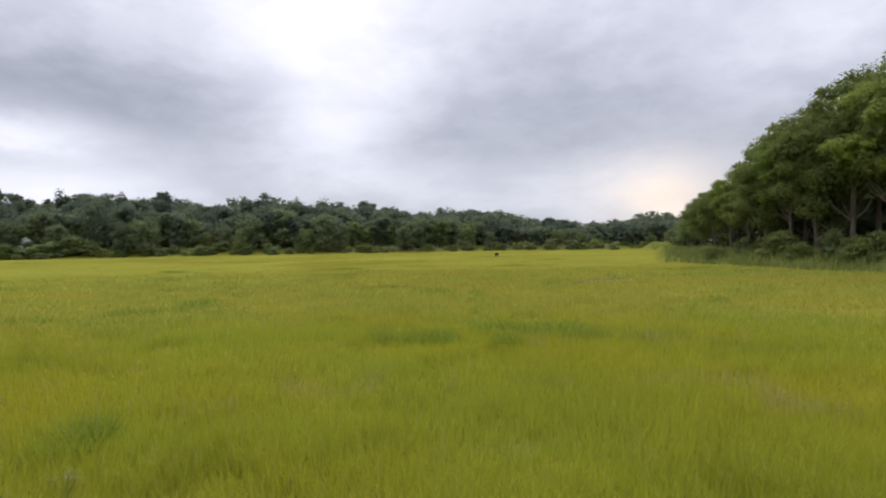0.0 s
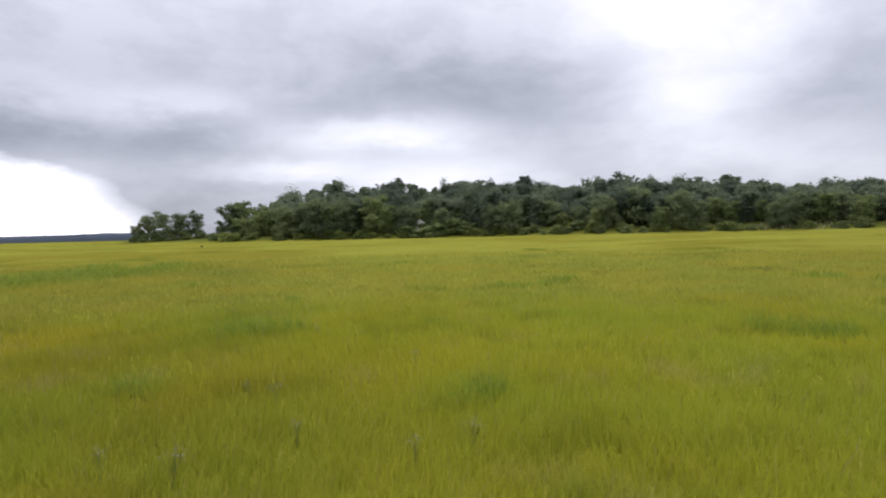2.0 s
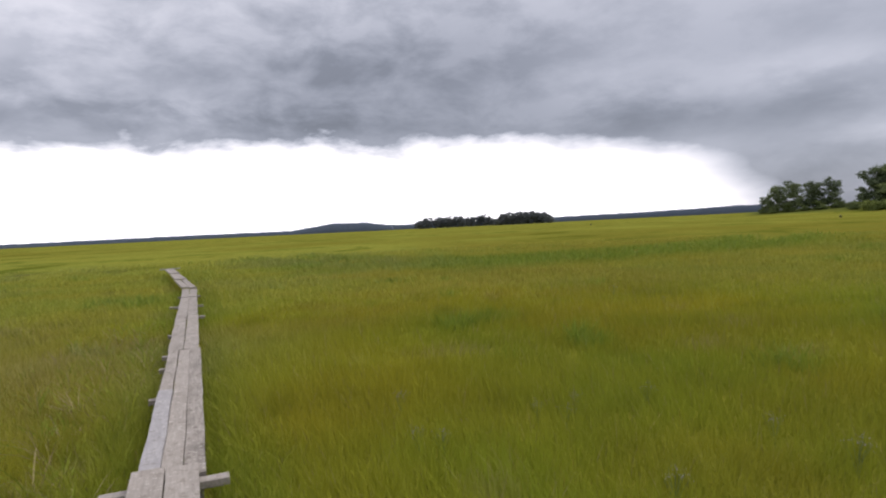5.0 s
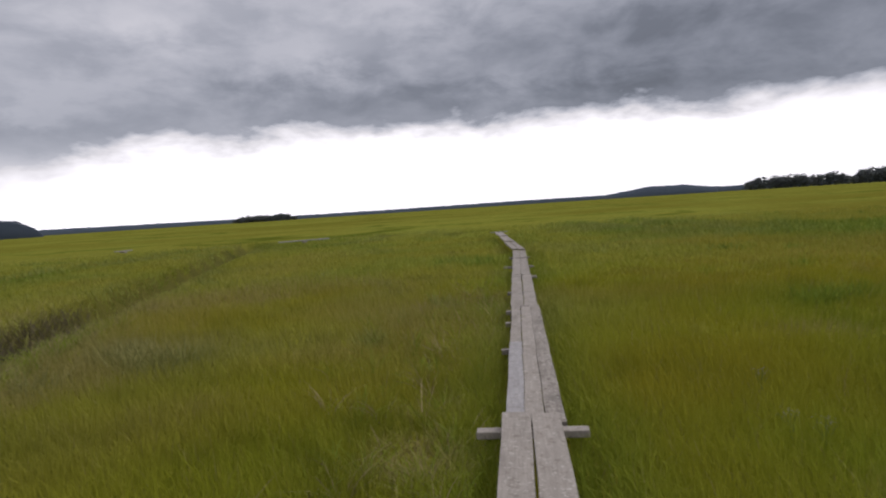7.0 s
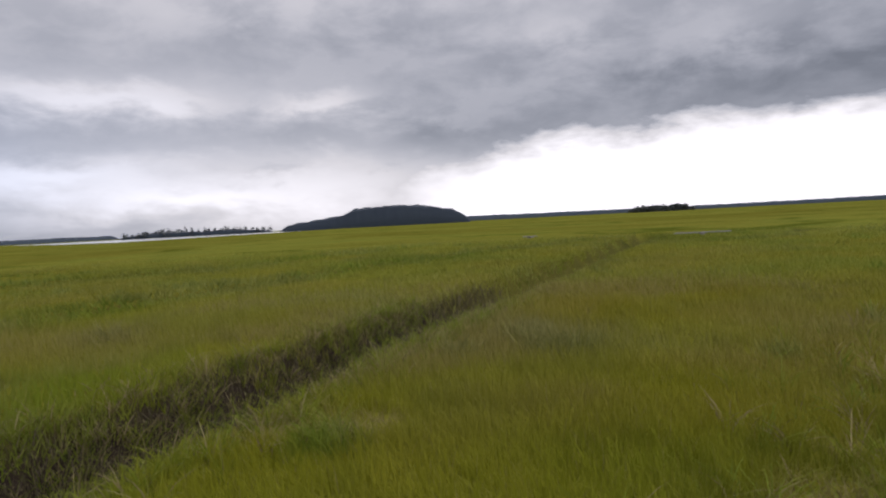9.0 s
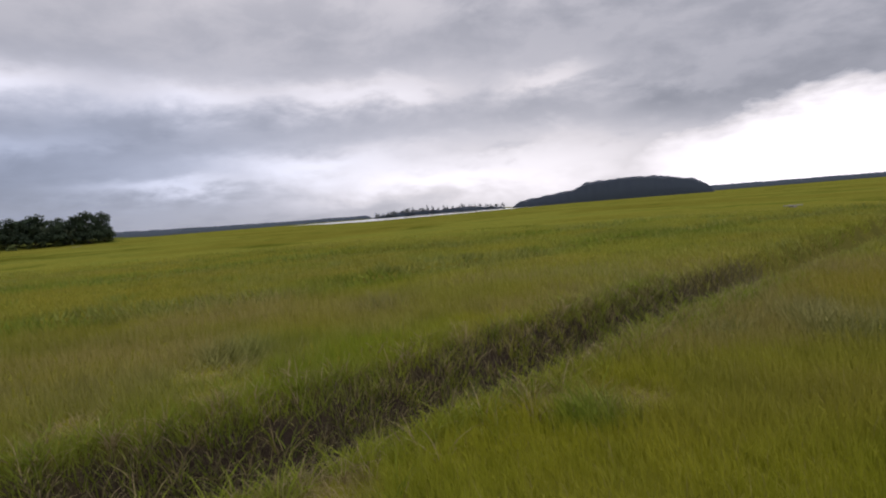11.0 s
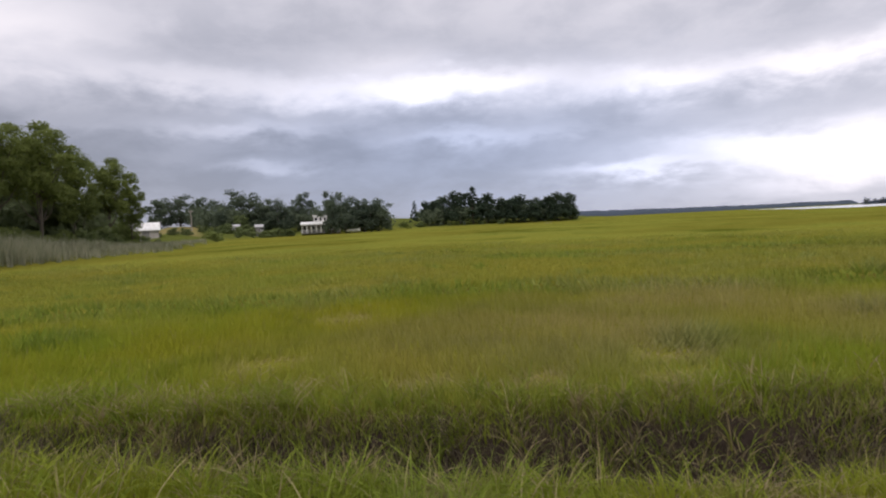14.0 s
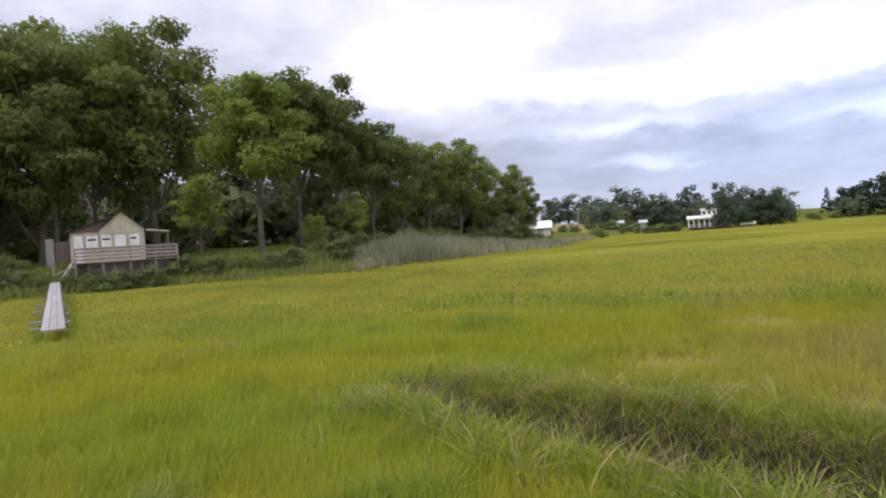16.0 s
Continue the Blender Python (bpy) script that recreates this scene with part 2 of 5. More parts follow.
def leaf_material(name, dark, light, through_light=0.3, spread=0.4):
    mat, n, bsdf, out = surface(name, 0.75, 0, 0.12)
    geo = n.add("ShaderNodeNewGeometry")
    info = n.add("ShaderNodeObjectInfo")
    patch = n.math("MULTIPLY_ADD", n.noise(geo.outputs["Position"], 0.09, 2.0, 0.5), 0.6, n.math("MULTIPLY", n.noise(geo.outputs["Position"], 0.45, 3.0, 0.6), 0.4))
    fac = n.math("MULTIPLY_ADD", geo.outputs["Random Per Island"], spread, n.math("MULTIPLY", n.span(patch, 0.36, 0.64), 0.5))
    tone = n.add("ShaderNodeAttribute", attribute_name="tone")
    fac = n.math("ADD", tone.outputs["Fac"], fac)
    fac = n.math("MULTIPLY_ADD", info.outputs["Random"], 0.4, fac, clamp=True)
    colour = n.mix(fac, dark, light)
    n.link(colour, bsdf.inputs["Base Color"])
    leaf = n.add("ShaderNodeBsdfTranslucent")
    n.link(colour, leaf.inputs["Color"])
    both = n.add("ShaderNodeMixShader")
    both.inputs[0].default_value = through_light
    n.link(bsdf.outputs[0], both.inputs[1])
    n.link(leaf.outputs[0], both.inputs[2])
    n.link(both.outputs[0], out.inputs["Surface"])
    return mat


def bark_material():
    mat, n, bsdf, out = surface("bark", 0.9, 0, 0.2)
    pos = n.add("ShaderNodeTexCoord").outputs["Object"]
    ridges = n.noise(n.stretch(pos, 6, 6, 1.2), 3.0, 5.0, 0.65)
    stain = n.noise(pos, 0.6, 3.0)
    colour = n.mix(ridges, (0.035, 0.028, 0.022), (0.17, 0.145, 0.115))
    colour = n.mix(n.span(stain, 0.45, 0.7, 0, 0.5), colour, (0.10, 0.105, 0.075))
    n.link(colour, bsdf.inputs["Base Color"])
    bumped(n, bsdf, ridges, 0.8, 0.03)
    return mat


def board_material(name, low, high, along=14.0):
    """Weathered sawn timber whose grain runs along the object's own x axis."""
    mat, n, bsdf, out = surface(name, 0.85, 0, 0.2)
    pos = n.add("ShaderNodeTexCoord").outputs["Object"]
    info = n.add("ShaderNodeObjectInfo")
    shift = n.add("ShaderNodeVectorMath", operation="ADD")
    n.link(pos, shift.inputs[0])
    spot = n.add("ShaderNodeCombineXYZ")
    n.put(spot.inputs[0], n.math("MULTIPLY", info.outputs["Random"], 37.0))
    n.put(spot.inputs[1], n.math("MULTIPLY", info.outputs["Random"], 11.0))
    n.link(spot.outputs[0], shift.inputs[1])
    p = shift.outputs[0]
    grain = n.noise(n.stretch(p, 1.0, along, along), 4.0, 6.0, 0.65, 0.3)
    blotch = n.noise(n.stretch(p, 1.0, 2.5, 2.5), 2.2, 5.0, 0.65)
    lichen = n.noise(p, 26.0, 4.0, 0.7)
    colour = n.mix(n.span(grain, 0.3, 0.7), low, high)
    colour = n.mix(n.span(blotch, 0.45, 0.7, 0, 0.6), colour, [v * 0.55 for v in low])
    colour = n.mix(n.span(lichen, 0.57, 0.64, 0, 0.65), colour, (0.48, 0.46, 0.42))
    grime = n.noise(p, 17.0, 3.0, 0.65)
    colour = n.mix(n.span(grime, 0.56, 0.66, 0, 0.6), colour, (0.085, 0.068, 0.052))
    colour = n.mix(n.math("MULTIPLY", info.outputs["Random"], 0.35), colour, [v * 1.2 for v in high])
    n.link(colour, bsdf.inputs["Base Color"])
    bumped(n, bsdf, n.math("ADD", grain, n.math("MULTIPLY", lichen, 0.4)), 0.6, 0.006)
    return mat


def paint_material(name, base, dirt, rough=0.6):
    mat, n, bsdf, out = surface(name, rough, 0, 0.3)
    pos = n.add("ShaderNodeTexCoord").outputs["Object"]
    wear = n.noise(n.stretch(pos, 1.2, 1.2, 0.5), 1.6, 6.0, 0.65)
    grit = n.noise(pos, 40.0, 3.0)
    colour = n.mix(n.span(wear, 0.42, 0.75, 0, 0.8), base, dirt)
    colour = n.mix(n.span(grit, 0.5, 0.8, 0, 0.2), colour, dirt)
    n.link(colour, bsdf.inputs["Base Color"])
    bumped(n, bsdf, grit, 0.15, 0.004)
    return mat


def water_material():
    mat, n, bsdf, out = surface("tidal_water", 0.12, 0, 0.5)
    pos = n.add("ShaderNodeNewGeometry").outputs["Position"]
    ripple = n.noise(n.stretch(pos, 0.5, 1.4, 1), 1.5, 4.0, 0.6)
    drift = n.noise(pos, 0.02, 3.0)
    n.link(n.mix(drift, (0.03, 0.04, 0.045), (0.06, 0.07, 0.07)), bsdf.inputs["Base Color"])
    bumped(n, bsdf, ripple, 0.05, 0.02)
    return mat


def glass_material():
    mat, n, bsdf, out = surface("window_glass", 0.06, 0, 0.6)
    pos = n.add("ShaderNodeTexCoord").outputs["Object"]
    n.link(n.mix(n.noise(pos, 2.0), (0.012, 0.014, 0.016), (0.03, 0.035, 0.04)), bsdf.inputs["Base Color"])
    return mat


GRASS = grass_material()
GROUND = ground_material()
BARK = bark_material()
OAK = leaf_material("oak_leaves", (0.074, 0.102, 0.034), (0.200, 0.242, 0.072), 0.48)
MAPLE = leaf_material("maple_leaves", (0.088, 0.128, 0.028), (0.210, 0.272, 0.056), 0.42)
PINE = leaf_material("pine_needles", (0.024, 0.040, 0.030), (0.058, 0.084, 0.052), 0.25)
SHRUB = leaf_material("shrub_leaves", (0.075, 0.108, 0.042), (0.205, 0.250, 0.100), 0.45)
# the next five: distance haze painted in as bluer, paler leaf colour
WOODS = leaf_material("hazy_woodland_leaves", (0.072, 0.098, 0.060), (0.185, 0.225, 0.108), 0.5, 0.2)
HILL = leaf_material("hazy_hill_leaves", (0.056, 0.082, 0.066), (0.145, 0.180, 0.112), 0.5, 0.2)
HAZYCOPSE = leaf_material("hazy_copse_leaves", (0.115, 0.132, 0.145), (0.165, 0.182, 0.185), 0.5, 0.2)
HAZYWOODS = leaf_material("hazy_distant_woodland", (0.034, 0.046, 0.070), (0.046, 0.060, 0.084), 0.1)
HAZYRIDGE = leaf_material("hazy_ridge_woodland", (0.072, 0.094, 0.130), (0.082, 0.104, 0.140), 0.1)
REED = leaf_material("reed_leaves", (0.120, 0.145, 0.075), (0.330, 0.325, 0.225), 0.25, 0.7)
REEDGREEN = leaf_material("green_reed_leaves", (0.075, 0.105, 0.035), (0.165, 0.195, 0.065), 0.25)
SEDGE = leaf_material("sedge_leaves", (0.100, 0.135, 0.036), (0.215, 0.250, 0.075), 0.3)
BOARD = board_material("weathered_boards", (0.185, 0.165, 0.147), (0.33, 0.30, 0.272))
PALEBOARD = board_material("pale_boards", (0.21, 0.20, 0.205), (0.33, 0.32, 0.325))
DARKBOARD = board_material("dark_timber", (0.10, 0.088, 0.074), (0.22, 0.195, 0.165))
# the hut's cream is toned down to hold the shade of the trees overhead
CREAM = paint_material("shaded_cream_paint", (0.47, 0.44, 0.35), (0.30, 0.27, 0.21))
WHITE = paint_material("white_paint", (0.72, 0.72, 0.71), (0.45, 0.44, 0.42))
GREYPAINT = paint_material("grey_paint", (0.24, 0.23, 0.225), (0.14, 0.135, 0.13))
PALEWALL = paint_material("pale_boards_paint", (0.46, 0.43, 0.40), (0.34, 0.31, 0.28))
TIN = paint_material("weathered_tin", (0.42, 0.42, 0.43), (0.28, 0.27, 0.27), 0.5)
BROWN = paint_material("brown_paint", (0.14, 0.105, 0.085), (0.08, 0.06, 0.05))
SHINGLE = paint_material("dark_shingles", (0.030, 0.026, 0.024), (0.055, 0.048, 0.043), 0.95)
BLACK = paint_material("black_paint", (0.012, 0.012, 0.012), (0.03, 0.028, 0.025), 0.7)
WATER = water_material()
GLASS = glass_material()
FLOWER = paint_material("pale_flowers", (0.33, 0.30, 0.26), (0.26, 0.23, 0.20))
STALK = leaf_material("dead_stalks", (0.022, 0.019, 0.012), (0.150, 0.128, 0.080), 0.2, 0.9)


# ---------------------------------------------------------------- mesh helpers
def mesh_of(name, verts, tris, floats=None):
    """A mesh from arrays of corners and triangles, with float attributes on its corners."""
    mesh = bpy.data.meshes.new(name)
    verts = np.asarray(verts, dtype=np.float32)
    tris = np.asarray(tris, dtype=np.int32)
    mesh.vertices.add(len(verts))
    mesh.vertices.foreach_set("co", verts.ravel())
    mesh.loops.add(tris.size)
    mesh.loops.foreach_set("vertex_index", tris.ravel())
    mesh.polygons.add(len(tris))
    mesh.polygons.foreach_set("loop_start", np.arange(0, tris.size, 3, dtype=np.int32))
    for key, values in (floats or {}).items():
        mesh.attributes.new(key, "FLOAT", "POINT").data.foreach_set("value", np.asarray(values, dtype=np.float32))
    mesh.update(calc_edges=True)
    return mesh


def part(name, data, material, parent=None, label="", at=None):
    """One mesh object, from a bmesh or a mesh, under a thing or a part."""
    if isinstance(data, bmesh.types.BMesh):
        bm, data = data, bpy.data.meshes.new(name)
        bmesh.ops.recalc_face_normals(bm, faces=bm.faces)
        bm.to_mesh(data)
        bm.free()
    if not data.materials:
        data.materials.append(material)
    ob = new(name, data)
    ob.parent = parent
    if at is not None:
        ob.matrix_basis = at
    return tagged(ob, label)


def thing(name, m, label, category, group="", kind=""):
    ob = new(name)
    ob.matrix_basis = m
    ob.empty_display_size = 0.2
    return tagged(ob, label, category, group, kind)


def box(bm, x0, x1, y0, y1, z0, z1, m=None, bevel=0.0):
    made = bmesh.ops.create_cube(bm, size=1.0, matrix=Matrix.Translation(((x0 + x1) / 2, (y0 + y1) / 2, (z0 + z1) / 2)) @ Matrix.Diagonal((x1 - x0, y1 - y0, z1 - z0, 1)))
    verts = made["verts"]
    if bevel:
        edges = {e for v in verts for e in v.link_edges}
        verts = bmesh.ops.bevel(bm, geom=list(edges), offset=bevel, segments=1, affect="EDGES")["verts"]
    if m is not None:
        bmesh.ops.transform(bm, matrix=m, verts=verts)
    return verts


def prism(bm, outline, y0, y1):
    """A solid with an outline in x and z, from y0 to y1."""
    front = [bm.verts.new((x, y0, z)) for x, z in outline]
    back = [bm.verts.new((x, y1, z)) for x, z in outline]
    bm.faces.new(front)
    bm.faces.new(back[::-1])
    for i in range(len(outline)):
        j = (i + 1) % len(outline)
        bm.faces.new((front[i], front[j], back[j], back[i]))


def lattice(x, y, size, seed):
    """Smooth random numbers from 0 to 1 over the plan."""
    x, y = np.asarray(x, float) / size, np.asarray(y, float) / size
    i, j = np.floor(x), np.floor(y)
    u, v = x - i, y - j
    u, v = u * u * (3 - 2 * u), v * v * (3 - 2 * v)

    def corner(a, b):
        h = np.sin(a * 127.1 + b * 311.7 + seed * 74.7) * 43758.5453
        return h - np.floor(h)

    return (corner(i, j) * (1 - u) + corner(i + 1, j) * u) * (1 - v) + (corner(i, j + 1) * (1 - u) + corner(i + 1, j + 1) * u) * v


def off_line(x, y, line):
    """Distance from points of the plan to a line of points."""
    best = np.full(np.shape(x), 1e9)
    for (ax, ay), (bx, by) in zip(line, line[1:]):
        dx, dy = bx - ax, by - ay
        t = np.clip(((x - ax) * dx + (y - ay) * dy) / (dx * dx + dy * dy), 0, 1)
        best = np.minimum(best, np.hypot(x - ax - t * dx, y - ay - t * dy))
    return best


# ---------------------------------------------------------------- the lie of the land
MID = (-0.2, -0.5)  # about where the camera turns
# Bearing (degrees to the left of +y) and distance of the marsh's edge
EDGE_BEARING = [-75, -60, -45, -33, -27, -20, -17, -15.5, 0, 20, 40, 55, 62, 64.5, 150, 199, 202.5, 218, 221, 232, 236, 238.5, 246, 257, 268, 278, 285]
EDGE_FAR = [46, 42, 40, 42, 46, 56, 61, 200, 200, 200, 215, 240, 252, 2500, 2500, 2500, 300, 290, 240, 215, 120, 80, 65, 48, 47, 49, 46]
RISE_BEARING = [-75, -27, -19, 0, 20, 42, 52, 60, 64.5, 199, 203, 222, 235, 239, 241, 252, 262, 285]
RISE_TOP = [4, 3, 0.8, 9, 17, 17, 5, 0.6, 0, 0, 3, 8, 12, 12, 1.0, 1.5, 4, 4]
RISE_SLOPE = [0.085, 0.085, 0.1, 0.2, 0.24, 0.26, 0.15, 0.1, 0.1, 0.1, 0.1, 0.1, 0.035, 0.035, 0.03, 0.05, 0.085, 0.085]

DITCH = [(7.3, -2.8), (5.7, -3.4), (4.5, -3.95), (3.3, -4.65), (2.0, -5.35), (0.7, -6.25), (-0.3, -7.05), (-1.4, -8.0), (-3.1, -9.5), (-6.7, -12.4), (-10, -15.1), (-34, -34)]
CREEK = [(17, -7), (13.3, -9.8), (12.0, -11.6), (9.5, -13.9), (7.2, -15.4), (2.4, -16.8), (-1.2, -19.8), (-8, -25.2), (-17, -29.7), (-31, -36)]
CREEK_SOUTH = [(14, -27), (6, -31), (0.4, -32.5), (-6.5, -34.4), (-20, -44)]
CREEK_WEST = [(-52, -14), (-41, -9), (-33.5, -4.9), (-30, 0.4), (-30, 6.2), (-34, 17), (-50, 30)]
WALK_WEST = [(1.6, 0.2), (-19.3, -7.78)]
WALK_BEND = [(-19.3, -7.78), (-25.0, -10.5), (-30.7, -13.2)]
WALK_NEAR = [(1.6, 0.2), (13.6, 4.85)]
WALK_EAST = [(17.6, 3.3), (45.6, 9.15)]
# patches of rusty short grass: x, y, half widths
RUST = [(-9, 2.5, 5, 3), (-10, -9.5, 5, 3.5), (-19, 3, 6, 3), (14, 29, 8, 2.5), (-4.5, 1.5, 1.5, 0.8), (-7.5, -0.6, 3, 1.5), (-14, -2.2, 5, 2), (-6, -5.2, 2.5, 1.2)]
# mats of flattened dead grass: x, y, radius
WRACK = [(3.3, -4.9, 0.32), (2.3, -5.3, 0.28), (4.4, -4.1, 0.25), (6.5, -6.0, 0.6), (2.0, -8.6, 0.6), (8.2, -9.3, 0.7), (0.2, -3.9, 0.35), (-2.6, -2.2, 0.4), (-6.2, -3.9, 0.35), (3.0, -6.9, 0.55), (4.1, -6.2, 0.5), (0.4, -4.85, 0.4), (-1.6, -6.4, 0.5), (4.0, -3.75, 0.4), (5.6, -3.2, 0.35), (-3.95, -2.85, 0.45), (1.7, -7.6, 0.4), (5.2, -5.4, 0.35), (-5.0, -3.3, 0.3), (-2.2, -5.9, 0.35), (2.2, -3.9, 0.3)]
# banks of turf that slid into the ditch: x, y, radius
SLUMPS = [(4.75, -4.42, 0.24), (6.02, -3.62, 0.22), (4.08, -4.56, 0.17), (5.5, -3.95, 0.13), (2.6, -5.5, 0.16)]
PANS = [(-3.6, 28.6, 1.8, 1.1), (6.6, 32.2, 2.4, 1.2), (12, 24.5, 1.0, 0.6), (-9.5, 26, 0.9, 0.6), (-40, -26, 2.0, 0.9)]


def bearing_of(x, y):
    b = np.degrees(np.arctan2(-(x - MID[0]), y - MID[1]))
    return np.where(b < -75, b + 360, b)


def edge_of(x, y):
    return np.interp(bearing_of(x, y), EDGE_BEARING, EDGE_FAR)


def water_near(b):
    return np.interp(b, [160, 164, 168, 175, 181, 185, 189], [880, 640, 470, 350, 290, 380, 860])


def ground_height(x, y):
    x, y = np.asarray(x, float), np.asarray(y, float)
    r, b = np.hypot(x - MID[0], y - MID[1]), bearing_of(x, y)
    past = np.maximum(r - edge_of(x, y), 0)
    top = np.interp(b, RISE_BEARING, RISE_TOP) + 1e-6
    h = 0.05 * (lattice(x, y, 2.3, 1) - 0.5) + 0.05 * (lattice(x, y, 0.7, 2) - 0.5)
    h = h * np.clip(1.5 - r / 60, 0.3, 1) + 0.20 * np.clip((r - 25) / 70, 0, 1)
    slope = np.interp(b, RISE_BEARING, RISE_SLOPE)
    h = h + top * (1 - np.exp(-past * slope / top)) + np.clip(past / 2.5, 0, 1) * np.interp(b, [-75, -60, 240, 262, 285], [1.1, 0.5, 0.5, 1.1, 1.1])
    fall = np.clip(1.45 - off_line(x, y, DITCH) / np.interp(x, [1, 4, 6.8], [0.80, 0.66, 0.34]), 0, 1)
    h = h - np.interp(x, [-3, 1, 4, 6.8], [0.85, 0.85, 0.70, 0.3]) * fall * fall * (3 - 2 * fall) * np.clip((7.7 - x) / 1.5, 0, 1)
    h = h - 0.40 * np.clip(1.2 - off_line(x, y, CREEK) / 0.7, 0, 1)
    h = h - 0.40 * np.clip(1.2 - off_line(x, y, CREEK_SOUTH) / 0.8, 0, 1)
    h = h - 0.30 * np.clip(1.2 - off_line(x, y, CREEK_WEST) / 1.2, 0, 1)
    for px, py, a, c in PANS:
        h = h - 0.22 * np.clip(1.4 - np.hypot((x - px) / a, (y - py) / c), 0, 1)
    pool = (b > 161) & (b < 191) & (r > water_near(b)) & (r < 870)
    return np.where(pool, -0.4, h)


def build_ground():
    turns, ratio = 360, 1.028
    radii = [0.0]
    r = 0.35
    while r < 4600:
        radii.append(r)
        r *= ratio if r > 3 else 1.045
    radii = np.array(radii[1:])
    a = np.linspace(0, 2 * np.pi, turns, endpoint=False)
    rr, aa = np.meshgrid(radii, a, indexing="ij")
    x, y = MID[0] + rr * np.cos(aa), MID[1] + rr * np.sin(aa)
    z = ground_height(x, y)
    verts = np.stack([x, y, z], -1).reshape(-1, 3)
    i = np.arange(len(radii) - 1)[:, None] * turns
    j = np.arange(turns)[None]
    k = (j + 1) % turns
    p, q, s, t = (i + j).ravel(), (i + k).ravel(), (i + turns + k).ravel(), (i + turns + j).ravel()
    tris = np.concatenate([np.stack([p, t, s], -1), np.stack([p, s, q], -1)])
    middle = len(verts)
    verts = np.concatenate([verts, [[MID[0], MID[1], 0.0]]])
    tris = np.concatenate([tris, np.stack([np.full(turns, middle), np.arange(turns), (np.arange(turns) + 1) % turns], -1)])
    x, y = verts[:, 0], verts[:, 1]
    r = np.hypot(x - MID[0], y - MID[1])
    past = r - edge_of(x, y)
    mud = np.clip(3.3 - off_line(x, y, DITCH) / np.interp(x, [1, 4, 6.8], [0.40, 0.34, 0.15]), 0, 1) * np.clip((7.7 - x) / 0.8, 0, 1) * np.clip((x + 14) / 8, 0.5, 1)
    mud = np.maximum(mud, np.clip(1.5 - off_line(x, y, CREEK) / 0.6, 0, 1))
    for px, py, u, v in PANS:
        mud = np.maximum(mud, np.clip(1.8 - np.hypot((x - px) / u, (y - py) / v) * 1.5, 0, 1))
    mesh = mesh_of("ground", verts, tris, {"mud": mud, "thatch": np.clip(1.3 - r / 26, 0, 1), "upland": np.clip(past / 3, 0, 1), "meadow": ((bearing_of(x, y) > 236.3) & (bearing_of(x, y) < 240.5) & (r > 140)).astype(float)})
    mesh.polygons.foreach_set("use_smooth", np.ones(len(mesh.polygons), dtype=bool))
    ob = part("ground", mesh, GROUND)
    tagged(ob, "flat olive-green salt marsh ground with muddy ditches", "ground", kind="structure")


build_ground()


def build_water():
    bm = bmesh.new()
    near, far = [], []
    for b in np.linspace(161.0, 189.5, 40):
        s, c = -math.sin(radians(b)), math.cos(radians(b))
        d = float(water_near(b)) - 12
        near.append(bm.verts.new((MID[0] + s * d, MID[1] + c * d, 0.04)))
        far.append(bm.verts.new((MID[0] + s * 885, MID[1] + c * 885, 0.04)))
    for i in range(39):
        bm.faces.new((near[i], near[i + 1], far[i + 1], far[i]))
    tagged(part("water", bm, WATER), "bright flat tidal water beyond the marsh", "water", kind="structure")
    for px, py, a, c in PANS[1:2]:
        bm = bmesh.new()
        bmesh.ops.create_circle(bm, cap_ends=True, radius=1.0, segments=24, matrix=Matrix.Translation((px, py, -0.02)) @ Matrix.Diagonal((a * 0.7, c * 0.6, 1, 1)))
        tagged(part("pool", bm, WATER), "small shallow pool in the marsh grass", "pool", kind="structure")


build_water()


# ---------------------------------------------------------------- grass
rng = np.random.default_rng(7)


def ring(inner, outer, per_metre):
    count = int(math.pi * (outer ** 2 - inner ** 2) * per_metre)
    r = np.sqrt(rng.uniform(inner ** 2, outer ** 2, count))
    a = rng.uniform(0, 2 * np.pi, count)
    return MID[0] + r * np.cos(a), MID[1] + r * np.sin(a)


def blades(x, y, height, width, bend, parts, turn=None, way=None):
    """Corners and triangles of tapering blades that lean over; parts: how many pieces long a blade is."""
    count = len(x)
    z = ground_height(x, y) - 0.03
    swirl = lattice(x, y, 3.1, 11) * 5.0 + lattice(x, y, 0.9, 12) * 2.2 + 2.0
    if way is None:
        way = swirl + rng.normal(0, 1.5, count)
    face = rng.uniform(0, np.pi, count) if turn is None else turn
    rows = []
    for k in range(parts):
        t = k / parts
        reach = bend * height * t ** 1.7
        px, py = x + np.cos(way) * reach, y + np.sin(way) * reach
        pz = z + height * (t - 0.35 * bend * t ** 2.4)
        w = width * (1 - 0.65 * t) / 2
        rows.append(np.stack([px - np.cos(face) * w, py - np.sin(face) * w, pz], -1))
        rows.append(np.stack([px + np.cos(face) * w, py + np.sin(face) * w, pz], -1))
    rows.append(np.stack([x + np.cos(way) * bend * height, y + np.sin(way) * bend * height, z + height * (1 - 0.35 * bend)], -1))
    per = 2 * parts + 1
    verts = np.stack(rows, 1).reshape(-1, 3)
    tris = []
    for k in range(parts - 1):
        a = 2 * k
        tris += [(a, a + 1, a + 3), (a, a + 3, a + 2)]
    tris.append((2 * parts - 2, 2 * parts - 1, 2 * parts))
    tris = (np.arange(count)[:, None, None] * per + np.array(tris)[None]).reshape(-1, 3)
    return verts, tris, per


def ditch_half(x):
    """Half the ditch's width, which narrows to its eastern end."""
    return np.interp(x, [-8.0, -2.5, 1.0, 4.0, 6.8], [0.72, 0.80, 0.80, 0.50, 0.15])


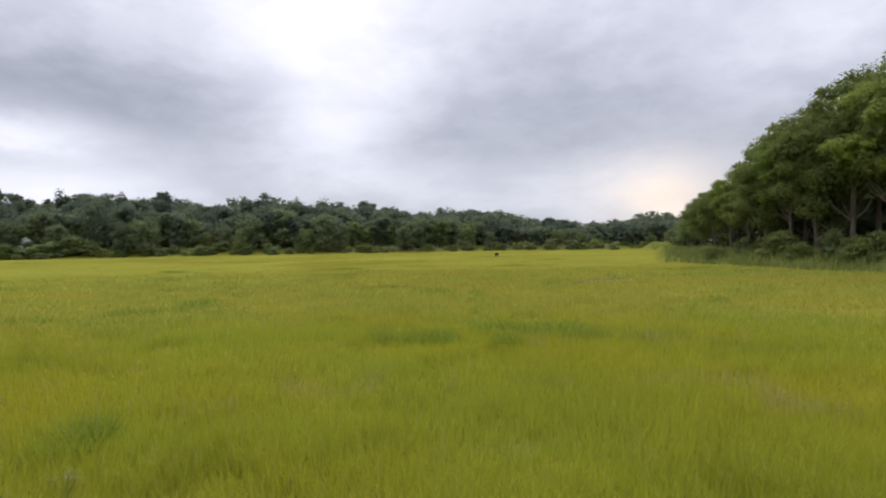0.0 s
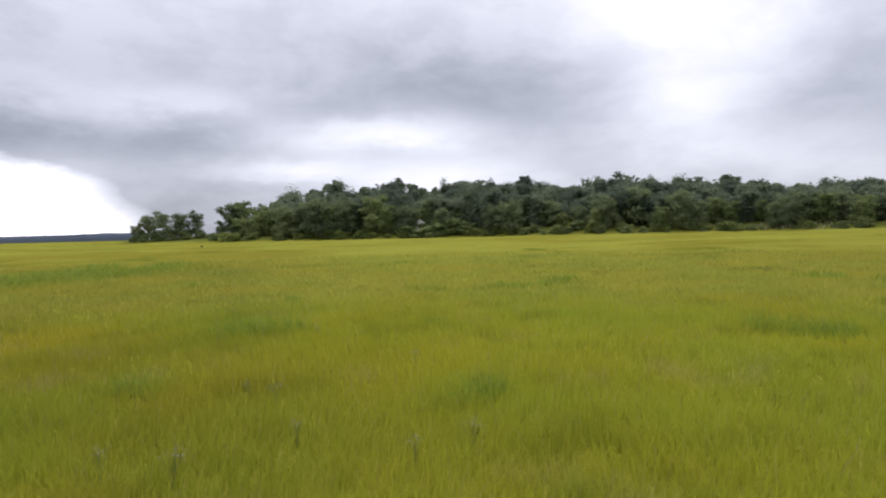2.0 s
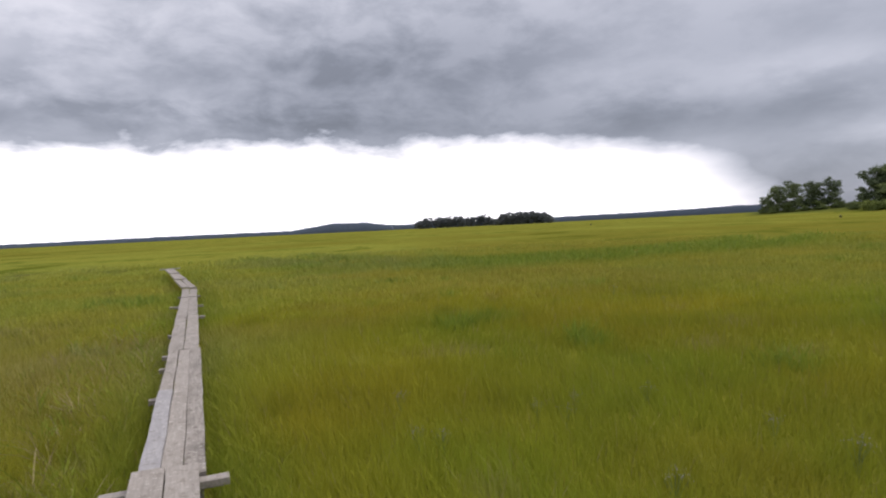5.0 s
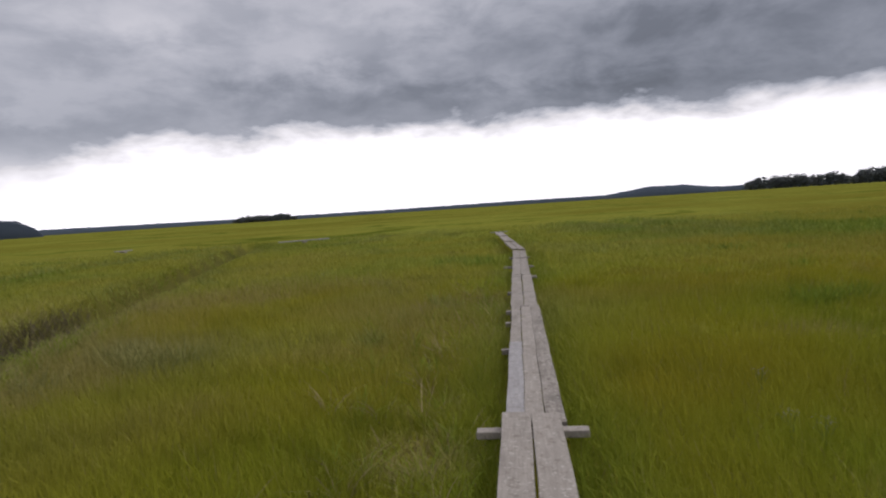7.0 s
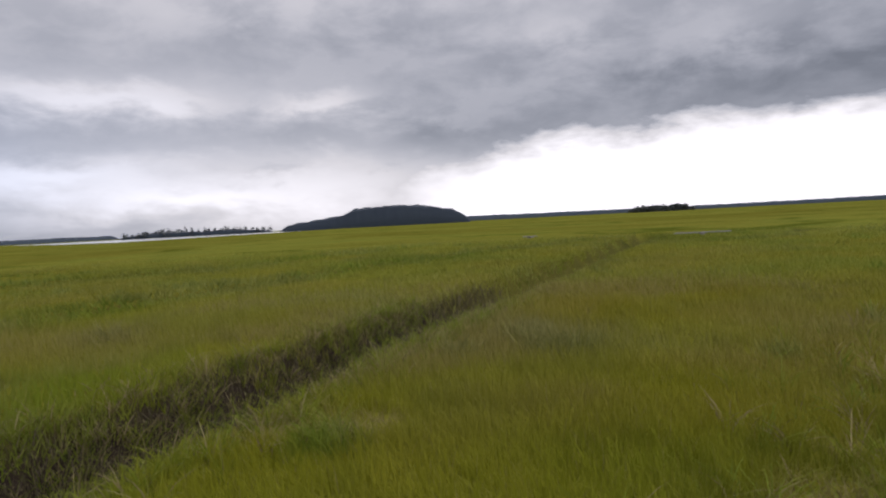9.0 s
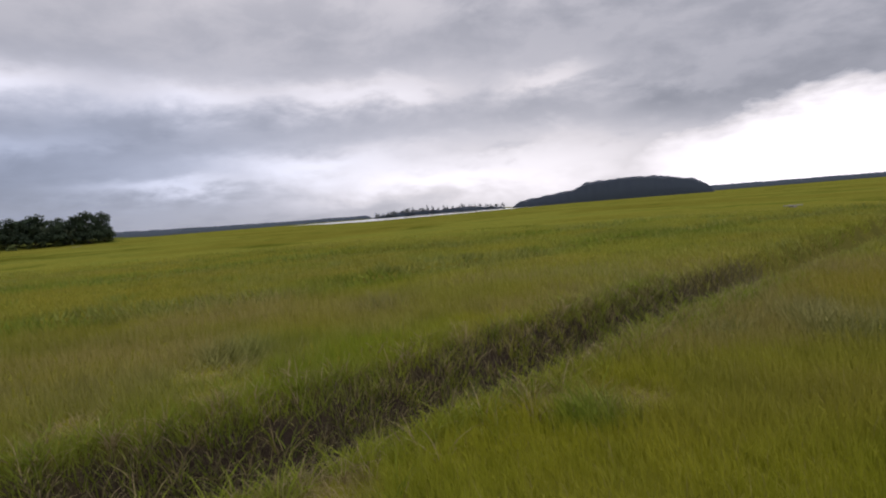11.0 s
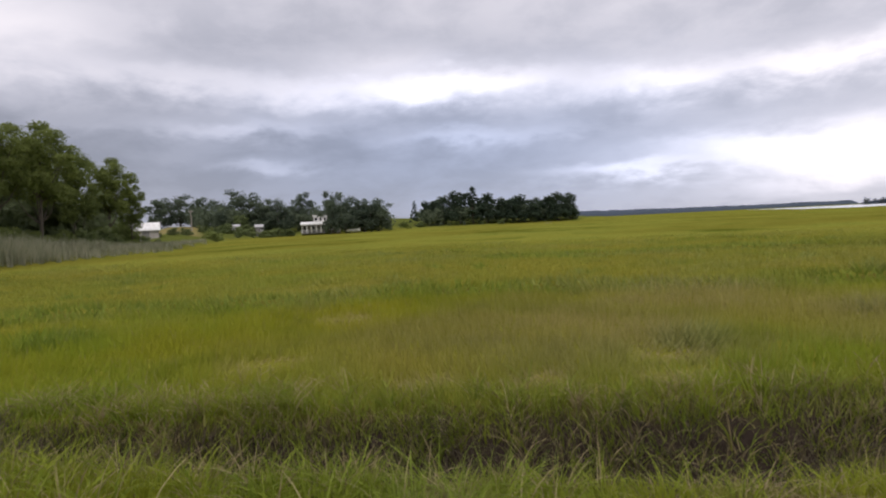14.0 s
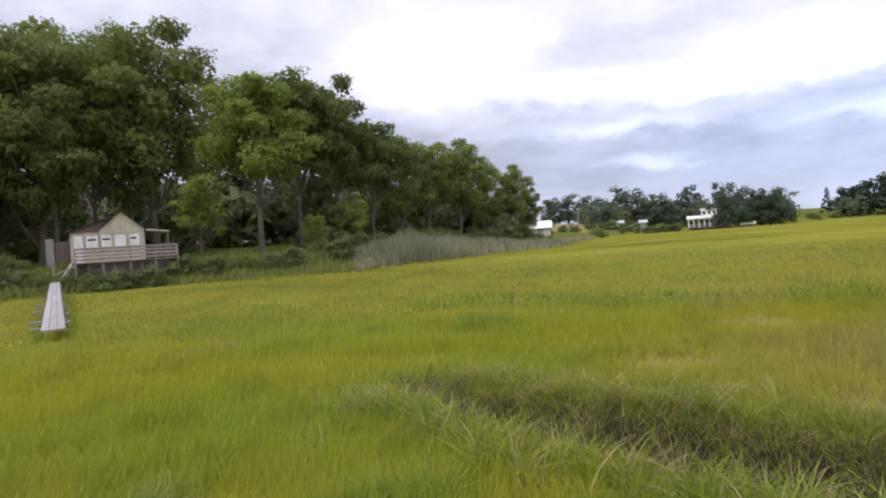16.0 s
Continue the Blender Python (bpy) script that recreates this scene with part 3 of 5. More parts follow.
def on_marsh(x, y):
    r = np.hypot(x - MID[0], y - MID[1])
    keep = r < edge_of(x, y) + 1.0
    keep &= off_line(x, y, DITCH) > ditch_half(x) + 0.4 * (lattice(x, y, 0.5, 51) - 0.5)
    keep &= off_line(x, y, CREEK) > 0.55 + 0.5 * (lattice(x, y, 1.1, 53) - 0.4)
    for px, py, a, c in PANS:
        keep &= np.hypot((x - px) / a, (y - py) / c) > 0.95
    return keep


def off_walk(x, y):
    return np.minimum.reduce([off_line(x, y, WALK_WEST), off_line(x, y, WALK_BEND), off_line(x, y, WALK_NEAR), off_line(x, y, WALK_EAST)])


def cordgrass(x, y):
    """How much of the sward is the taller, greener cordgrass of the creek banks."""
    c = 0.7 * np.clip(1.5 - off_line(x, y, DITCH) / 1.1, 0, 1)
    c = np.maximum(c, 0.95 * np.clip(1.5 - off_line(x, y, CREEK) / 1.5, 0, 1))
    c = np.maximum(c, 0.95 * np.clip(1.5 - off_line(x, y, CREEK_SOUTH) / 1.8, 0, 1))
    c = np.maximum(c, np.clip(1.7 - off_line(x, y, CREEK_WEST) / 3.4, 0, 1))
    c = np.maximum(c, 0.6 * np.clip(1.4 - off_walk(x, y) / 0.7, 0, 1))
    c = c * np.clip(0.45 + 1.1 * lattice(x, y, 1.4, 5), 0, 1)
    clumps = 0.7 * lattice(x, y, 1.9, 81) + 0.3 * lattice(x, y, 0.6, 82)
    return np.maximum(c, np.clip((clumps - 0.74) * 9, 0, 0.9))


def sward(name, inner, outer, per_metre, width, tall, parts, label):
    x, y = ring(inner, outer, per_metre)
    keep = on_marsh(x, y) & (off_walk(x, y) > 0.24)
    far = np.hypot(x - MID[0], y - MID[1])
    if outer > 20:  # comes in as the finer sward thins out, and thins out with distance
        keep &= rng.random(len(x)) < np.clip((far - 11) / 7, 0, 1) * np.clip((outer - far) / 34, 0, 1)
    elif outer > 10:
        keep &= rng.random(len(x)) < np.clip((outer - far) / 7, 0, 1) * np.clip((far - inner) / 4, 0, 1)
    else:
        keep &= rng.random(len(x)) < np.clip((outer - far) / 4.5, 0, 1)
    x, y = x[keep], y[keep]
    cord = cordgrass(x, y)
    dry = np.clip((lattice(x, y, 1.1, 21) * 0.6 + lattice(x, y, 0.35, 22) * 0.4 - 0.72) * 5, 0, 1) * 0.45
    mat = np.zeros(len(x))
    for px, py, r in WRACK:
        mat = np.maximum(mat, np.clip(1.6 - np.hypot(x - px, y - py) / r - 0.8 * lattice(x, y, 0.3, 52), 0, 1))
    dry = np.maximum(dry, (rng.random(len(x)) < 0.03) * 0.45)
    south = np.clip((-y - 3.0 - 0.2 * x) / 6, 0, 1)
    dry = np.maximum(dry, south * np.clip(lattice(x, y, 4.5, 23) * 0.9 + lattice(x, y, 1.3, 24) * 0.5 - 0.30, 0, 0.55))
    if outer > 20:
        # far blades are paler for dry heads and for painted-in haze
        dry = np.maximum(dry * 0.5, 0.18 * (1 - cord))
    dry = np.maximum(dry, mat * 0.9)
    rust = np.zeros(len(x))
    for px, py, u, v in RUST:
        rust = np.maximum(rust, np.clip(1.5 - np.hypot((x - px) / u, (y - py) / v), 0, 1))
    rust *= np.clip(lattice(x, y, 1.9, 71) * 0.9 + lattice(x, y, 0.6, 72) * 0.5, 0, 1) * (1 - cord)
    height = tall * (0.65 + 0.45 * lattice(x, y, 1.7, 3) + 0.25 * lattice(x, y, 0.4, 4)) * rng.uniform(0.75, 1.2, len(x))
    height *= (1 + 0.6 * cord) * (1 - 0.55 * mat) * (1 + 0.35 * np.clip(1.5 - off_line(x, y, CREEK_WEST) / 2.6, 0, 1))
    height = np.where(off_line(x, y, DITCH) < 1.5, np.minimum(height, rng.uniform(0.18, 0.32, len(x))), height)
    height = np.where(off_walk(x, y) < 0.45, np.minimum(height, 0.30), height)
    bend = np.clip(rng.normal(0.34, 0.18, len(x)) + 0.25 * cord, 0.03, 0.95) + 0.5 * mat
    verts, tris, per = blades(x, y, height, width * (1 + 0.5 * cord) * rng.uniform(0.7, 1.3, len(x)), bend, parts)
    mesh = mesh_of(name, verts, tris, {"cord": np.repeat(cord, per), "dry": np.repeat(dry, per), "rust": np.repeat(rust, per)})
    tagged(part(name, mesh, GRASS), label, "grass", kind="stuff")


sward("marsh_grass", 0.2, 8.5, 1300, 0.0085, 0.285, 2, "fine yellow-green salt meadow grass bent by the wind")
sward("marsh_grass", 3.8, 18, 430, 0.020, 0.25, 1, "fine yellow-green salt meadow grass bent by the wind")
sward("marsh_grass", 11, 52, 95, 0.042, 0.20, 1, "yellow-green salt meadow grass over the open marsh")


def tufts(x, y, per, low, high, dry_share, name, label):
    """Fountains of broad arching blades round the given spots."""
    k = len(x)
    size = rng.uniform(0.7, 1.15, k)
    dead = rng.random(k) < dry_share * 0.5
    green = rng.uniform(0.35, 1, k)
    which = np.repeat(np.arange(k), per)
    n = len(which)
    a = rng.uniform(0, 2 * np.pi, n)
    o = rng.uniform(0.0, 0.07, n)
    bx, by = x[which] + np.cos(a) * o, y[which] + np.sin(a) * o
    way = a + rng.normal(0, 0.5, n)
    height = rng.uniform(low, high, n) * size[which]
    verts, tris, each = blades(bx, by, height, rng.uniform(0.007, 0.015, n), np.clip(rng.normal(0.8, 0.3, n), 0.15, 1.35), 4, rng.uniform(0, np.pi, n), way)
    dry = np.where(dead[which], 0.9, (rng.random(n) < dry_share * 0.5) * 0.85)
    mesh = mesh_of(name, verts, tris, {"cord": np.repeat(green[which], each), "dry": np.repeat(dry, each)})
    tagged(part(name, mesh, GRASS), label, "grass", kind="stuff")


def beside(line, per_metre, sides):
    """Spots along a line; sides gives as many distances to its left (-) or right as asked."""
    pts = []
    for (ax, ay), (bx, by) in zip(line, line[1:]):
        length = math.hypot(bx - ax, by - ay)
        k = int(length * per_metre)
        t, side = rng.uniform(0, 1, k), sides(k)
        nx, ny = -(by - ay) / length, (bx - ax) / length
        pts.append(np.stack([ax + t * (bx - ax) + nx * side, ay + t * (by - ay) + ny * side], -1))
    p = np.concatenate(pts)
    return p[:, 0], p[:, 1]


def ditch_growth():
    """Arching cordgrass on the ditch's banks and by the boards, and dead stalks on the mud."""
    x, y = beside(DITCH[:10], 32, lambda k: 0.62 + np.abs(rng.normal(0, 0.40, k)))
    tufts(x, y, 15, 0.20, 0.40, 0.45, "cordgrass", "arching green and straw-coloured cordgrass on the ditch's far bank")
    x, y = beside(DITCH[4:10], 24, lambda k: -0.85 - np.abs(rng.normal(0, 0.42, k)))
    tufts(x, y, 14, 0.24, 0.44, 0.35, "cordgrass", "arching yellow-green cordgrass along the ditch")
    x, y = beside(DITCH[:5], 40, lambda k: -0.58 - np.abs(rng.normal(0, 0.42, k)))
    tufts(x, y, 14, 0.28, 0.52, 0.35, "cordgrass", "arching yellow-green cordgrass on the ditch's near bank")
    x, y = beside(DITCH[:10], 5, lambda k: rng.uniform(-0.5, 0.8, k))
    tufts(x, y, 10, 0.22, 0.46, 0.7, "cordgrass", "thin arching cordgrass standing in the dark ditch")
    x, y = beside(DITCH[3:8], 6, lambda k: rng.uniform(-0.35, 0.6, k))
    tufts(x, y, 11, 0.34, 0.62, 0.6, "cordgrass", "dark tangled cordgrass standing deep in the ditch")
    x, y = beside(DITCH[:5], 18, lambda k: rng.uniform(-0.75, 0.85, k))
    tufts(x, y, 11, 0.24, 0.44, 0.55, "cordgrass", "tangled arching cordgrass overhanging the dark ditch")
    x, y = beside(DITCH[:4], 22, lambda k: rng.uniform(-0.6, 0.7, k))
    tufts(x, y, 10, 0.18, 0.36, 0.6, "cordgrass", "short tangled cordgrass in the narrow end of the ditch")
    x, y = beside([(-1.6, -1.1), (-13.0, -5.4)], 17, lambda k: 0.32 + np.abs(rng.normal(0, 0.75, k)))
    tufts(x, y, 13, 0.24, 0.44, 0.3, "cordgrass", "leaning green cordgrass beside the boardwalk")
    for px, py, r in SLUMPS:
        x, y = px + rng.normal(0, r * 0.8, 30), py + rng.normal(0, r * 0.6, 30)
        tufts(x, y, 16, 0.12, 0.30, 1.3, "thatch", "bleached dead grass on a slumped bank of the ditch")
    pts = []
    for (ax, ay), (bx, by) in zip(DITCH[:11], DITCH[1:11]):
        k = int(math.hypot(bx - ax, by - ay) * 2600)
        t = rng.uniform(0, 1, k)
        pts.append(np.stack([ax + t * (bx - ax) + rng.normal(0, 0.5, k), ay + t * (by - ay) + rng.normal(0, 0.5, k)], -1))
    p = np.concatenate(pts)
    x, y = p[:, 0], p[:, 1]
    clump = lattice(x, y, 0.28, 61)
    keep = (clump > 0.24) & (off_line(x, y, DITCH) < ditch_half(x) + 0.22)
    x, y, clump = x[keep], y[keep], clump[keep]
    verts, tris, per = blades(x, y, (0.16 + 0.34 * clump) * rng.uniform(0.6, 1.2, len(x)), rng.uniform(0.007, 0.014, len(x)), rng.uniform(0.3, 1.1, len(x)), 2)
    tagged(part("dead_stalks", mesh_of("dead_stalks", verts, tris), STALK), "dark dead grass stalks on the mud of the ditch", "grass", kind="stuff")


ditch_growth()


# ---------------------------------------------------------------- boardwalk
def plank_mesh(length, width, thick, sag=0.0):
    """A sawn plank along x with eased edges and a slight cup and sag."""
    bm = bmesh.new()
    pieces = max(2, int(length / 0.5))
    outline = [(-0.5, 0), (-0.5, 0.90), (-0.485, 1), (-0.15, 0.98), (0.15, 0.98), (0.485, 1), (0.5, 0.90), (0.5, 0)]
    rows = []
    for i in range(pieces + 1):
        t = i / pieces
        drop = -sag * 4 * t * (1 - t)
        wob = 0.004 * math.sin(i * 2.1)
        rows.append([bm.verts.new((t * length, u * width + wob, v * thick + drop)) for u, v in outline])
    for a, c in zip(rows, rows[1:]):
        for i in range(8):
            j = (i + 1) % 8
            bm.faces.new((a[i], a[j], c[j], c[i]))
    bm.faces.new(rows[0][::-1])
    bm.faces.new(rows[-1])
    mesh = bpy.data.meshes.new("plank")
    bmesh.ops.recalc_face_normals(bm, faces=bm.faces)
    bm.to_mesh(mesh)
    bm.free()
    return mesh


def along(a, b, t, side, z, turn=0.0):
    """A pose on the line from a to b: t metres along, side metres to its left."""
    yaw = math.atan2(b[1] - a[1], b[0] - a[0])
    return pose(a[0] + math.cos(yaw) * t - math.sin(yaw) * side, a[1] + math.sin(yaw) * t + math.cos(yaw) * side, z, 0, 0, math.degrees(yaw) + turn)


TOP = 0.30  # the top of the boards


def boardwalk_west():
    walkway = thing("boardwalk", pose(0, 0, 0), "narrow grey weathered plank boardwalk across the marsh grass", "boardwalk")
    a, b = (-0.407, -0.575), (-19.3, -7.78)
    # start, length, side, width, height of each plank along the line
    planks = [
        (-0.9, 5.21, 0.107, 0.198, 0.0), (-0.6, 4.93, -0.107, 0.198, 0.004),
        (4.25, 2.55, -0.123, 0.137, -0.040), (4.22, 5.0, 0.017, 0.141, -0.05), (4.24, 5.0, 0.162, 0.137, -0.042),
        (6.82, 2.4, -0.118, 0.126, -0.046),
        (9.26, 4.2, -0.095, 0.198, -0.052), (9.28, 4.14, 0.109, 0.198, -0.054),
        (13.48, 4.08, -0.10, 0.198, -0.050), (13.44, 4.16, 0.104, 0.198, -0.053),
        (17.58, 2.9, -0.10, 0.20, -0.04), (17.62, 2.7, 0.105, 0.20, -0.042),
    ]
    for t, length, side, width, up in planks:
        part("plank", plank_mesh(length, width, 0.042, 0.012), PALEBOARD if (t, width) == (4.25, 0.137) else BOARD, walkway, at=along(a, b, t, -side, TOP - 0.042 + up, random.uniform(-0.25, 0.25)))
    c, d = WALK_BEND[0], WALK_BEND[2]
    for t, length, side in ((0.0, 4.3, -0.10), (0.3, 4.2, 0.10), (4.3, 4.2, -0.10), (4.4, 4.0, 0.10), (8.4, 4.0, -0.10), (8.3, 4.2, 0.10)):
        part("plank", plank_mesh(length, 0.19, 0.042, 0.01), BOARD, walkway, at=along(c, d, t, side, TOP - 0.03 + 0.008 * t, random.uniform(-0.5, 0.5)))
    for t, half_l, half_r in ((4.15, 0.39, 0.37), (6.75, 0.28, 0.22), (8.3, 0.26, 0.2), (9.2, 0.27, 0.2), (11.2, 0.27, 0.2), (13.6, 0.2, 0.34), (15.9, 0.42, 0.34), (18.6, 0.3, 0.3), (1.0, 0.3, 0.3)):
        m = along(a, b, t, 0, 0)
        top = TOP - (0.055 if t < 4.2 else 0.110)
        bm = bmesh.new()
        box(bm, -0.045, 0.045, -half_r, half_l, top - 0.055, top, bevel=0.006)
        part("sill", bm, BOARD, walkway, at=m)
        for s in (-1, 1):
            bm = bmesh.new()
            box(bm, -0.04, 0.04, s * 0.17 - 0.04, s * 0.17 + 0.04, -0.35, top - 0.056, bevel=0.005)
            part("post", bm, DARKBOARD, walkway, at=m)
    bm = bmesh.new()
    box(bm, -0.05, 0.05, -0.45, 0.45, TOP, TOP + 0.05, bevel=0.006)
    part("sill", bm, PALEBOARD, walkway, at=along(c, d, 12.3, 0, 0.06))
    return walkway


def boardwalk_near():
    walkway = thing("boardwalk", pose(0, 0, 0), "grey plank boardwalk running back towards the bank", "boardwalk")
    a, b = WALK_NEAR
    for t, length in ((-1.35, 5.75), (4.4, 4.2), (8.6, 4.2)):
        for s in (-1, 1):
            part("plank", plank_mesh(length, 0.195, 0.042, 0.01), BOARD, walkway, at=along(a, b, t, s * 0.105, TOP - 0.05))
        bm = bmesh.new()
        box(bm, -0.045, 0.045, -0.35, 0.35, -0.25, TOP - 0.052, bevel=0.006)
        part("sill", bm, DARKBOARD, walkway, at=along(a, b, t + 4.1, 0, 0))


def boardwalk_east():
    walkway = thing("boardwalk", pose(0, 0, 0), "pale bleached plank walk rising to the hut's steps", "boardwalk")
    a, b = WALK_EAST
    total = math.hypot(b[0] - a[0], b[1] - a[1])
    slope = math.degrees(math.atan2(0.62, total))
    t = 0.0
    while t < total - 0.5:
        length = min(3.6, total - t)
        z = 0.30 + 0.62 * t / total
        for k in range(3):
            part("plank", plank_mesh(length - 0.02, 0.165, 0.04, 0.004), PALEBOARD, walkway, at=along(a, b, t, (k - 1) * 0.175, z) @ pose(0, 0, 0, 0, -slope, 0))
        bm = bmesh.new()
        left = 0.62 if t < 8 else 0.36
        box(bm, -0.05, 0.05, -0.36, left, z - 0.10, z - 0.004, bevel=0.006)
        part("sill", bm, BOARD, walkway, at=along(a, b, t + length, 0, 0.03))
        for s in (-1, 1):
            bm = bmesh.new()
            box(bm, -0.04, 0.04, s * 0.31 - 0.04, s * 0.31 + 0.04, -0.3, z + 0.02, bevel=0.006)
            part("post", bm, DARKBOARD, walkway, at=along(a, b, t + length - 0.15, 0, 0))
        t += length
    for t, left, right in ((1.1, 0.52, 0.30), (2.3, 0.32, 0.40), (5.2, 0.32, 0.42), (8.8, 0.34, 0.40)):
        bm = bmesh.new()
        box(bm, -0.045, 0.045, -right, left, -0.06, -0.006, bevel=0.006)
        part("sill", bm, BOARD, walkway, at=along(a, b, t, 0, 0.30 + 0.62 * t / total))


boardwalk_west()
boardwalk_near()
boardwalk_east()

# ---------------------------------------------------------------- trees
ICO = bmesh.new()
bmesh.ops.create_icosphere(ICO, subdivisions=1, radius=1.0)
ICO_V = np.array([v.co[:] for v in ICO.verts])
ICO_F = np.array([[v.index for v in face.verts] for face in ICO.faces])
ICO.free()


def leaf_faces(r, spot, up, size):
    """One small pointed leaf spray, a triangle, at each spot."""
    k = len(spot)
    u = np.cross(up, r.normal(size=(k, 3)))
    u /= np.linalg.norm(u, axis=1)[:, None] + 1e-9
    v = np.cross(up, u)
    v /= np.linalg.norm(v, axis=1)[:, None] + 1e-9
    s = size * r.uniform(0.6, 1.4, k)[:, None]
    return np.stack([spot - u * s * 0.6 - v * s * 0.6, spot + u * s * 0.6 - v * s * 0.6, spot + v * s], 1).reshape(-1, 3)


def ways(r, k):
    way = r.normal(size=(k, 3))
    return way / np.linalg.norm(way, axis=1)[:, None]


def crown_of(domes, leaves, leaf, seed, dense=1.0, sprays=9):
    """Boughs of leaves: each dome carries flat sprays full of leaves over a shaded inner mass of larger ones. domes: centre, half width, half height."""
    r = np.random.default_rng(seed)
    share = np.array([a * c for _, a, c in domes])
    counts = np.maximum((leaves * share / share.sum()).astype(int), 6)
    verts = []
    for (centre, wide, high), k in zip(domes, counts):
        form = np.array([wide, wide, high])
        side = ways(r, sprays)
        side[:, 2] = np.where((side[:, 2] < -0.15) & (r.random(sprays) < 0.7), -side[:, 2], side[:, 2])
        seat = side * r.uniform(0.50, 0.86, sprays)[:, None]
        broad = r.uniform(0.30, 0.58, sprays)
        thick = r.uniform(0.45, 0.8, sprays)
        which = r.choice(sprays, k, p=broad ** 2 / (broad ** 2).sum())
        way = ways(r, k)
        reach = (r.random(k) ** 0.42)[:, None] * np.stack([broad[which], broad[which], broad[which] * thick[which]], -1)
        spot = centre + (seat[which] + way * reach) * form
        verts.append(leaf_faces(r, spot, 0.5 * side[which] + 0.5 * way + np.array([0, 0, 0.55]) + 0.5 * r.normal(size=(k, 3)), leaf))
        inner = int(k * 0.35 * dense)
        way = ways(r, inner)
        spot = centre + way * (r.uniform(0.15, 0.78, inner) ** 0.7)[:, None] * form
        verts.append(leaf_faces(r, spot, way + 0.8 * r.normal(size=(inner, 3)), leaf * 1.9))
    verts = np.concatenate(verts)
    return verts, np.arange(len(verts)).reshape(-1, 3)


def tube(points, radii, sides=7):
    points = np.array(points, float)
    verts, tris = [], []
    for i, (p, rad) in enumerate(zip(points, radii)):
        d = points[min(i + 1, len(points) - 1)] - points[max(i - 1, 0)]
        d /= np.linalg.norm(d) + 1e-9
        u = np.cross(d, [0.3, 0.9, 0.2])
        u /= np.linalg.norm(u)
        v = np.cross(d, u)
        a = np.linspace(0, 2 * np.pi, sides, endpoint=False)[:, None]
        verts.append(p + rad * (np.cos(a) * u + np.sin(a) * v))
        if i:
            for k in range(sides):
                m, q = (i - 1) * sides + k, (i - 1) * sides + (k + 1) % sides
                tris += [(m, q, q + sides), (m, q + sides, m + sides)]
    return np.concatenate(verts), np.array(tris)


def joined(pieces):
    verts, tris, base = [], [], 0
    for v, t in pieces:
        verts.append(v)
        tris.append(t + base)
        base += len(v)
    return np.concatenate(verts), np.concatenate(tris)


def broadleaf(seed, height, spread, clear, domes, leaves, leaf, dense=1.0, fine=True):
    """Arrays of a trunk, its limbs and the crown of a broadleaf tree."""
    r = np.random.default_rng(seed)
    lean = r.normal(0, 0.03, 2)
    thick = 0.018 * height
    spine = [(lean[0] * height * t, lean[1] * height * t, -0.4 + t * (height * 0.80 + 0.4)) for t in np.linspace(0, 1, 7)]
    trunk = tube(spine, [thick * (1.35 if i == 0 else 1 - 0.8 * i / 6) for i in range(7)], 8)
    tall = (height - clear) / 2
    middle = np.array([lean[0] * height * 0.6, lean[1] * height * 0.6, clear + tall])
    masses = [(middle, spread * 0.58, tall * 0.74)]
    for i in range(domes):
        a = i * 2.4 + r.uniform(-0.4, 0.4)
        v = 0.85 - 1.6 * (i + 0.5) / domes
        out = spread * 0.68 * math.sqrt(1 - v * v) * r.uniform(0.6, 1.2)
        wide = spread * r.uniform(0.30, 0.56) * (8 / max(8, domes)) ** 0.3
        masses.append((middle + np.array([math.cos(a) * out, math.sin(a) * out, v * tall * 0.82 * r.uniform(0.8, 1.12)]), wide, wide * r.uniform(0.5, 0.8)))
    if clear < 0.5:  # foliage down to the ground
        for i in range(5):
            a, wide = i * 1.26 + r.uniform(-0.3, 0.3), spread * r.uniform(0.34, 0.46)
            masses.append((np.array([math.cos(a) * spread * 0.5, math.sin(a) * spread * 0.5, height * r.uniform(0.12, 0.24)]), wide, height * 0.17))
    limbs = []
    for c, wide, _ in masses[1::max(1, domes // 9)]:
        start = np.array([0.0, 0.0, min(max(clear * 0.9, c[2] - spread * r.uniform(0.5, 1.1), 0.2), height * 0.72)])
        start[:2] = lean * start[2]
        bow = (start + c) / 2 + np.array([0, 0, -0.12 * spread])
        limbs.append(tube([start, bow, c], [thick * 0.42, thick * 0.28, thick * 0.08], 5))
    crown = crown_of(masses, leaves, leaf, seed + 1, dense, 11 if fine else 7)
    return trunk, limbs, crown


def conifer(seed, height, spread, clear, leaf):
    r = np.random.default_rng(seed)
    trunk = tube([(0, 0, -0.4), (0, 0, height * 0.5), (0, 0, height * 0.97)], [0.018 * height, 0.012 * height, 0.02], 7)
    limbs, centres, sizes = [], [], []
    for i in range(26):
        t = i / 25
        z = clear + (height - clear) * t
        out = spread * (1 - t) ** 0.75 * r.uniform(0.45, 1.0)
        a = i * 2.4 + r.uniform(-0.4, 0.4)
        c = np.array([math.cos(a) * out, math.sin(a) * out, z])
        centres.append(c)
        sizes.append(spread * r.uniform(0.24, 0.40) * (1.1 - 0.6 * t))
        if i % 3 == 0:
            limbs.append(tube([(0, 0, z - 0.3), c], [0.05, 0.02], 5))
    return trunk, limbs, crown_of([(c, w, w * 0.55) for c, w in zip(centres, sizes)], 1700, leaf, seed + 1, 1.0, 4)


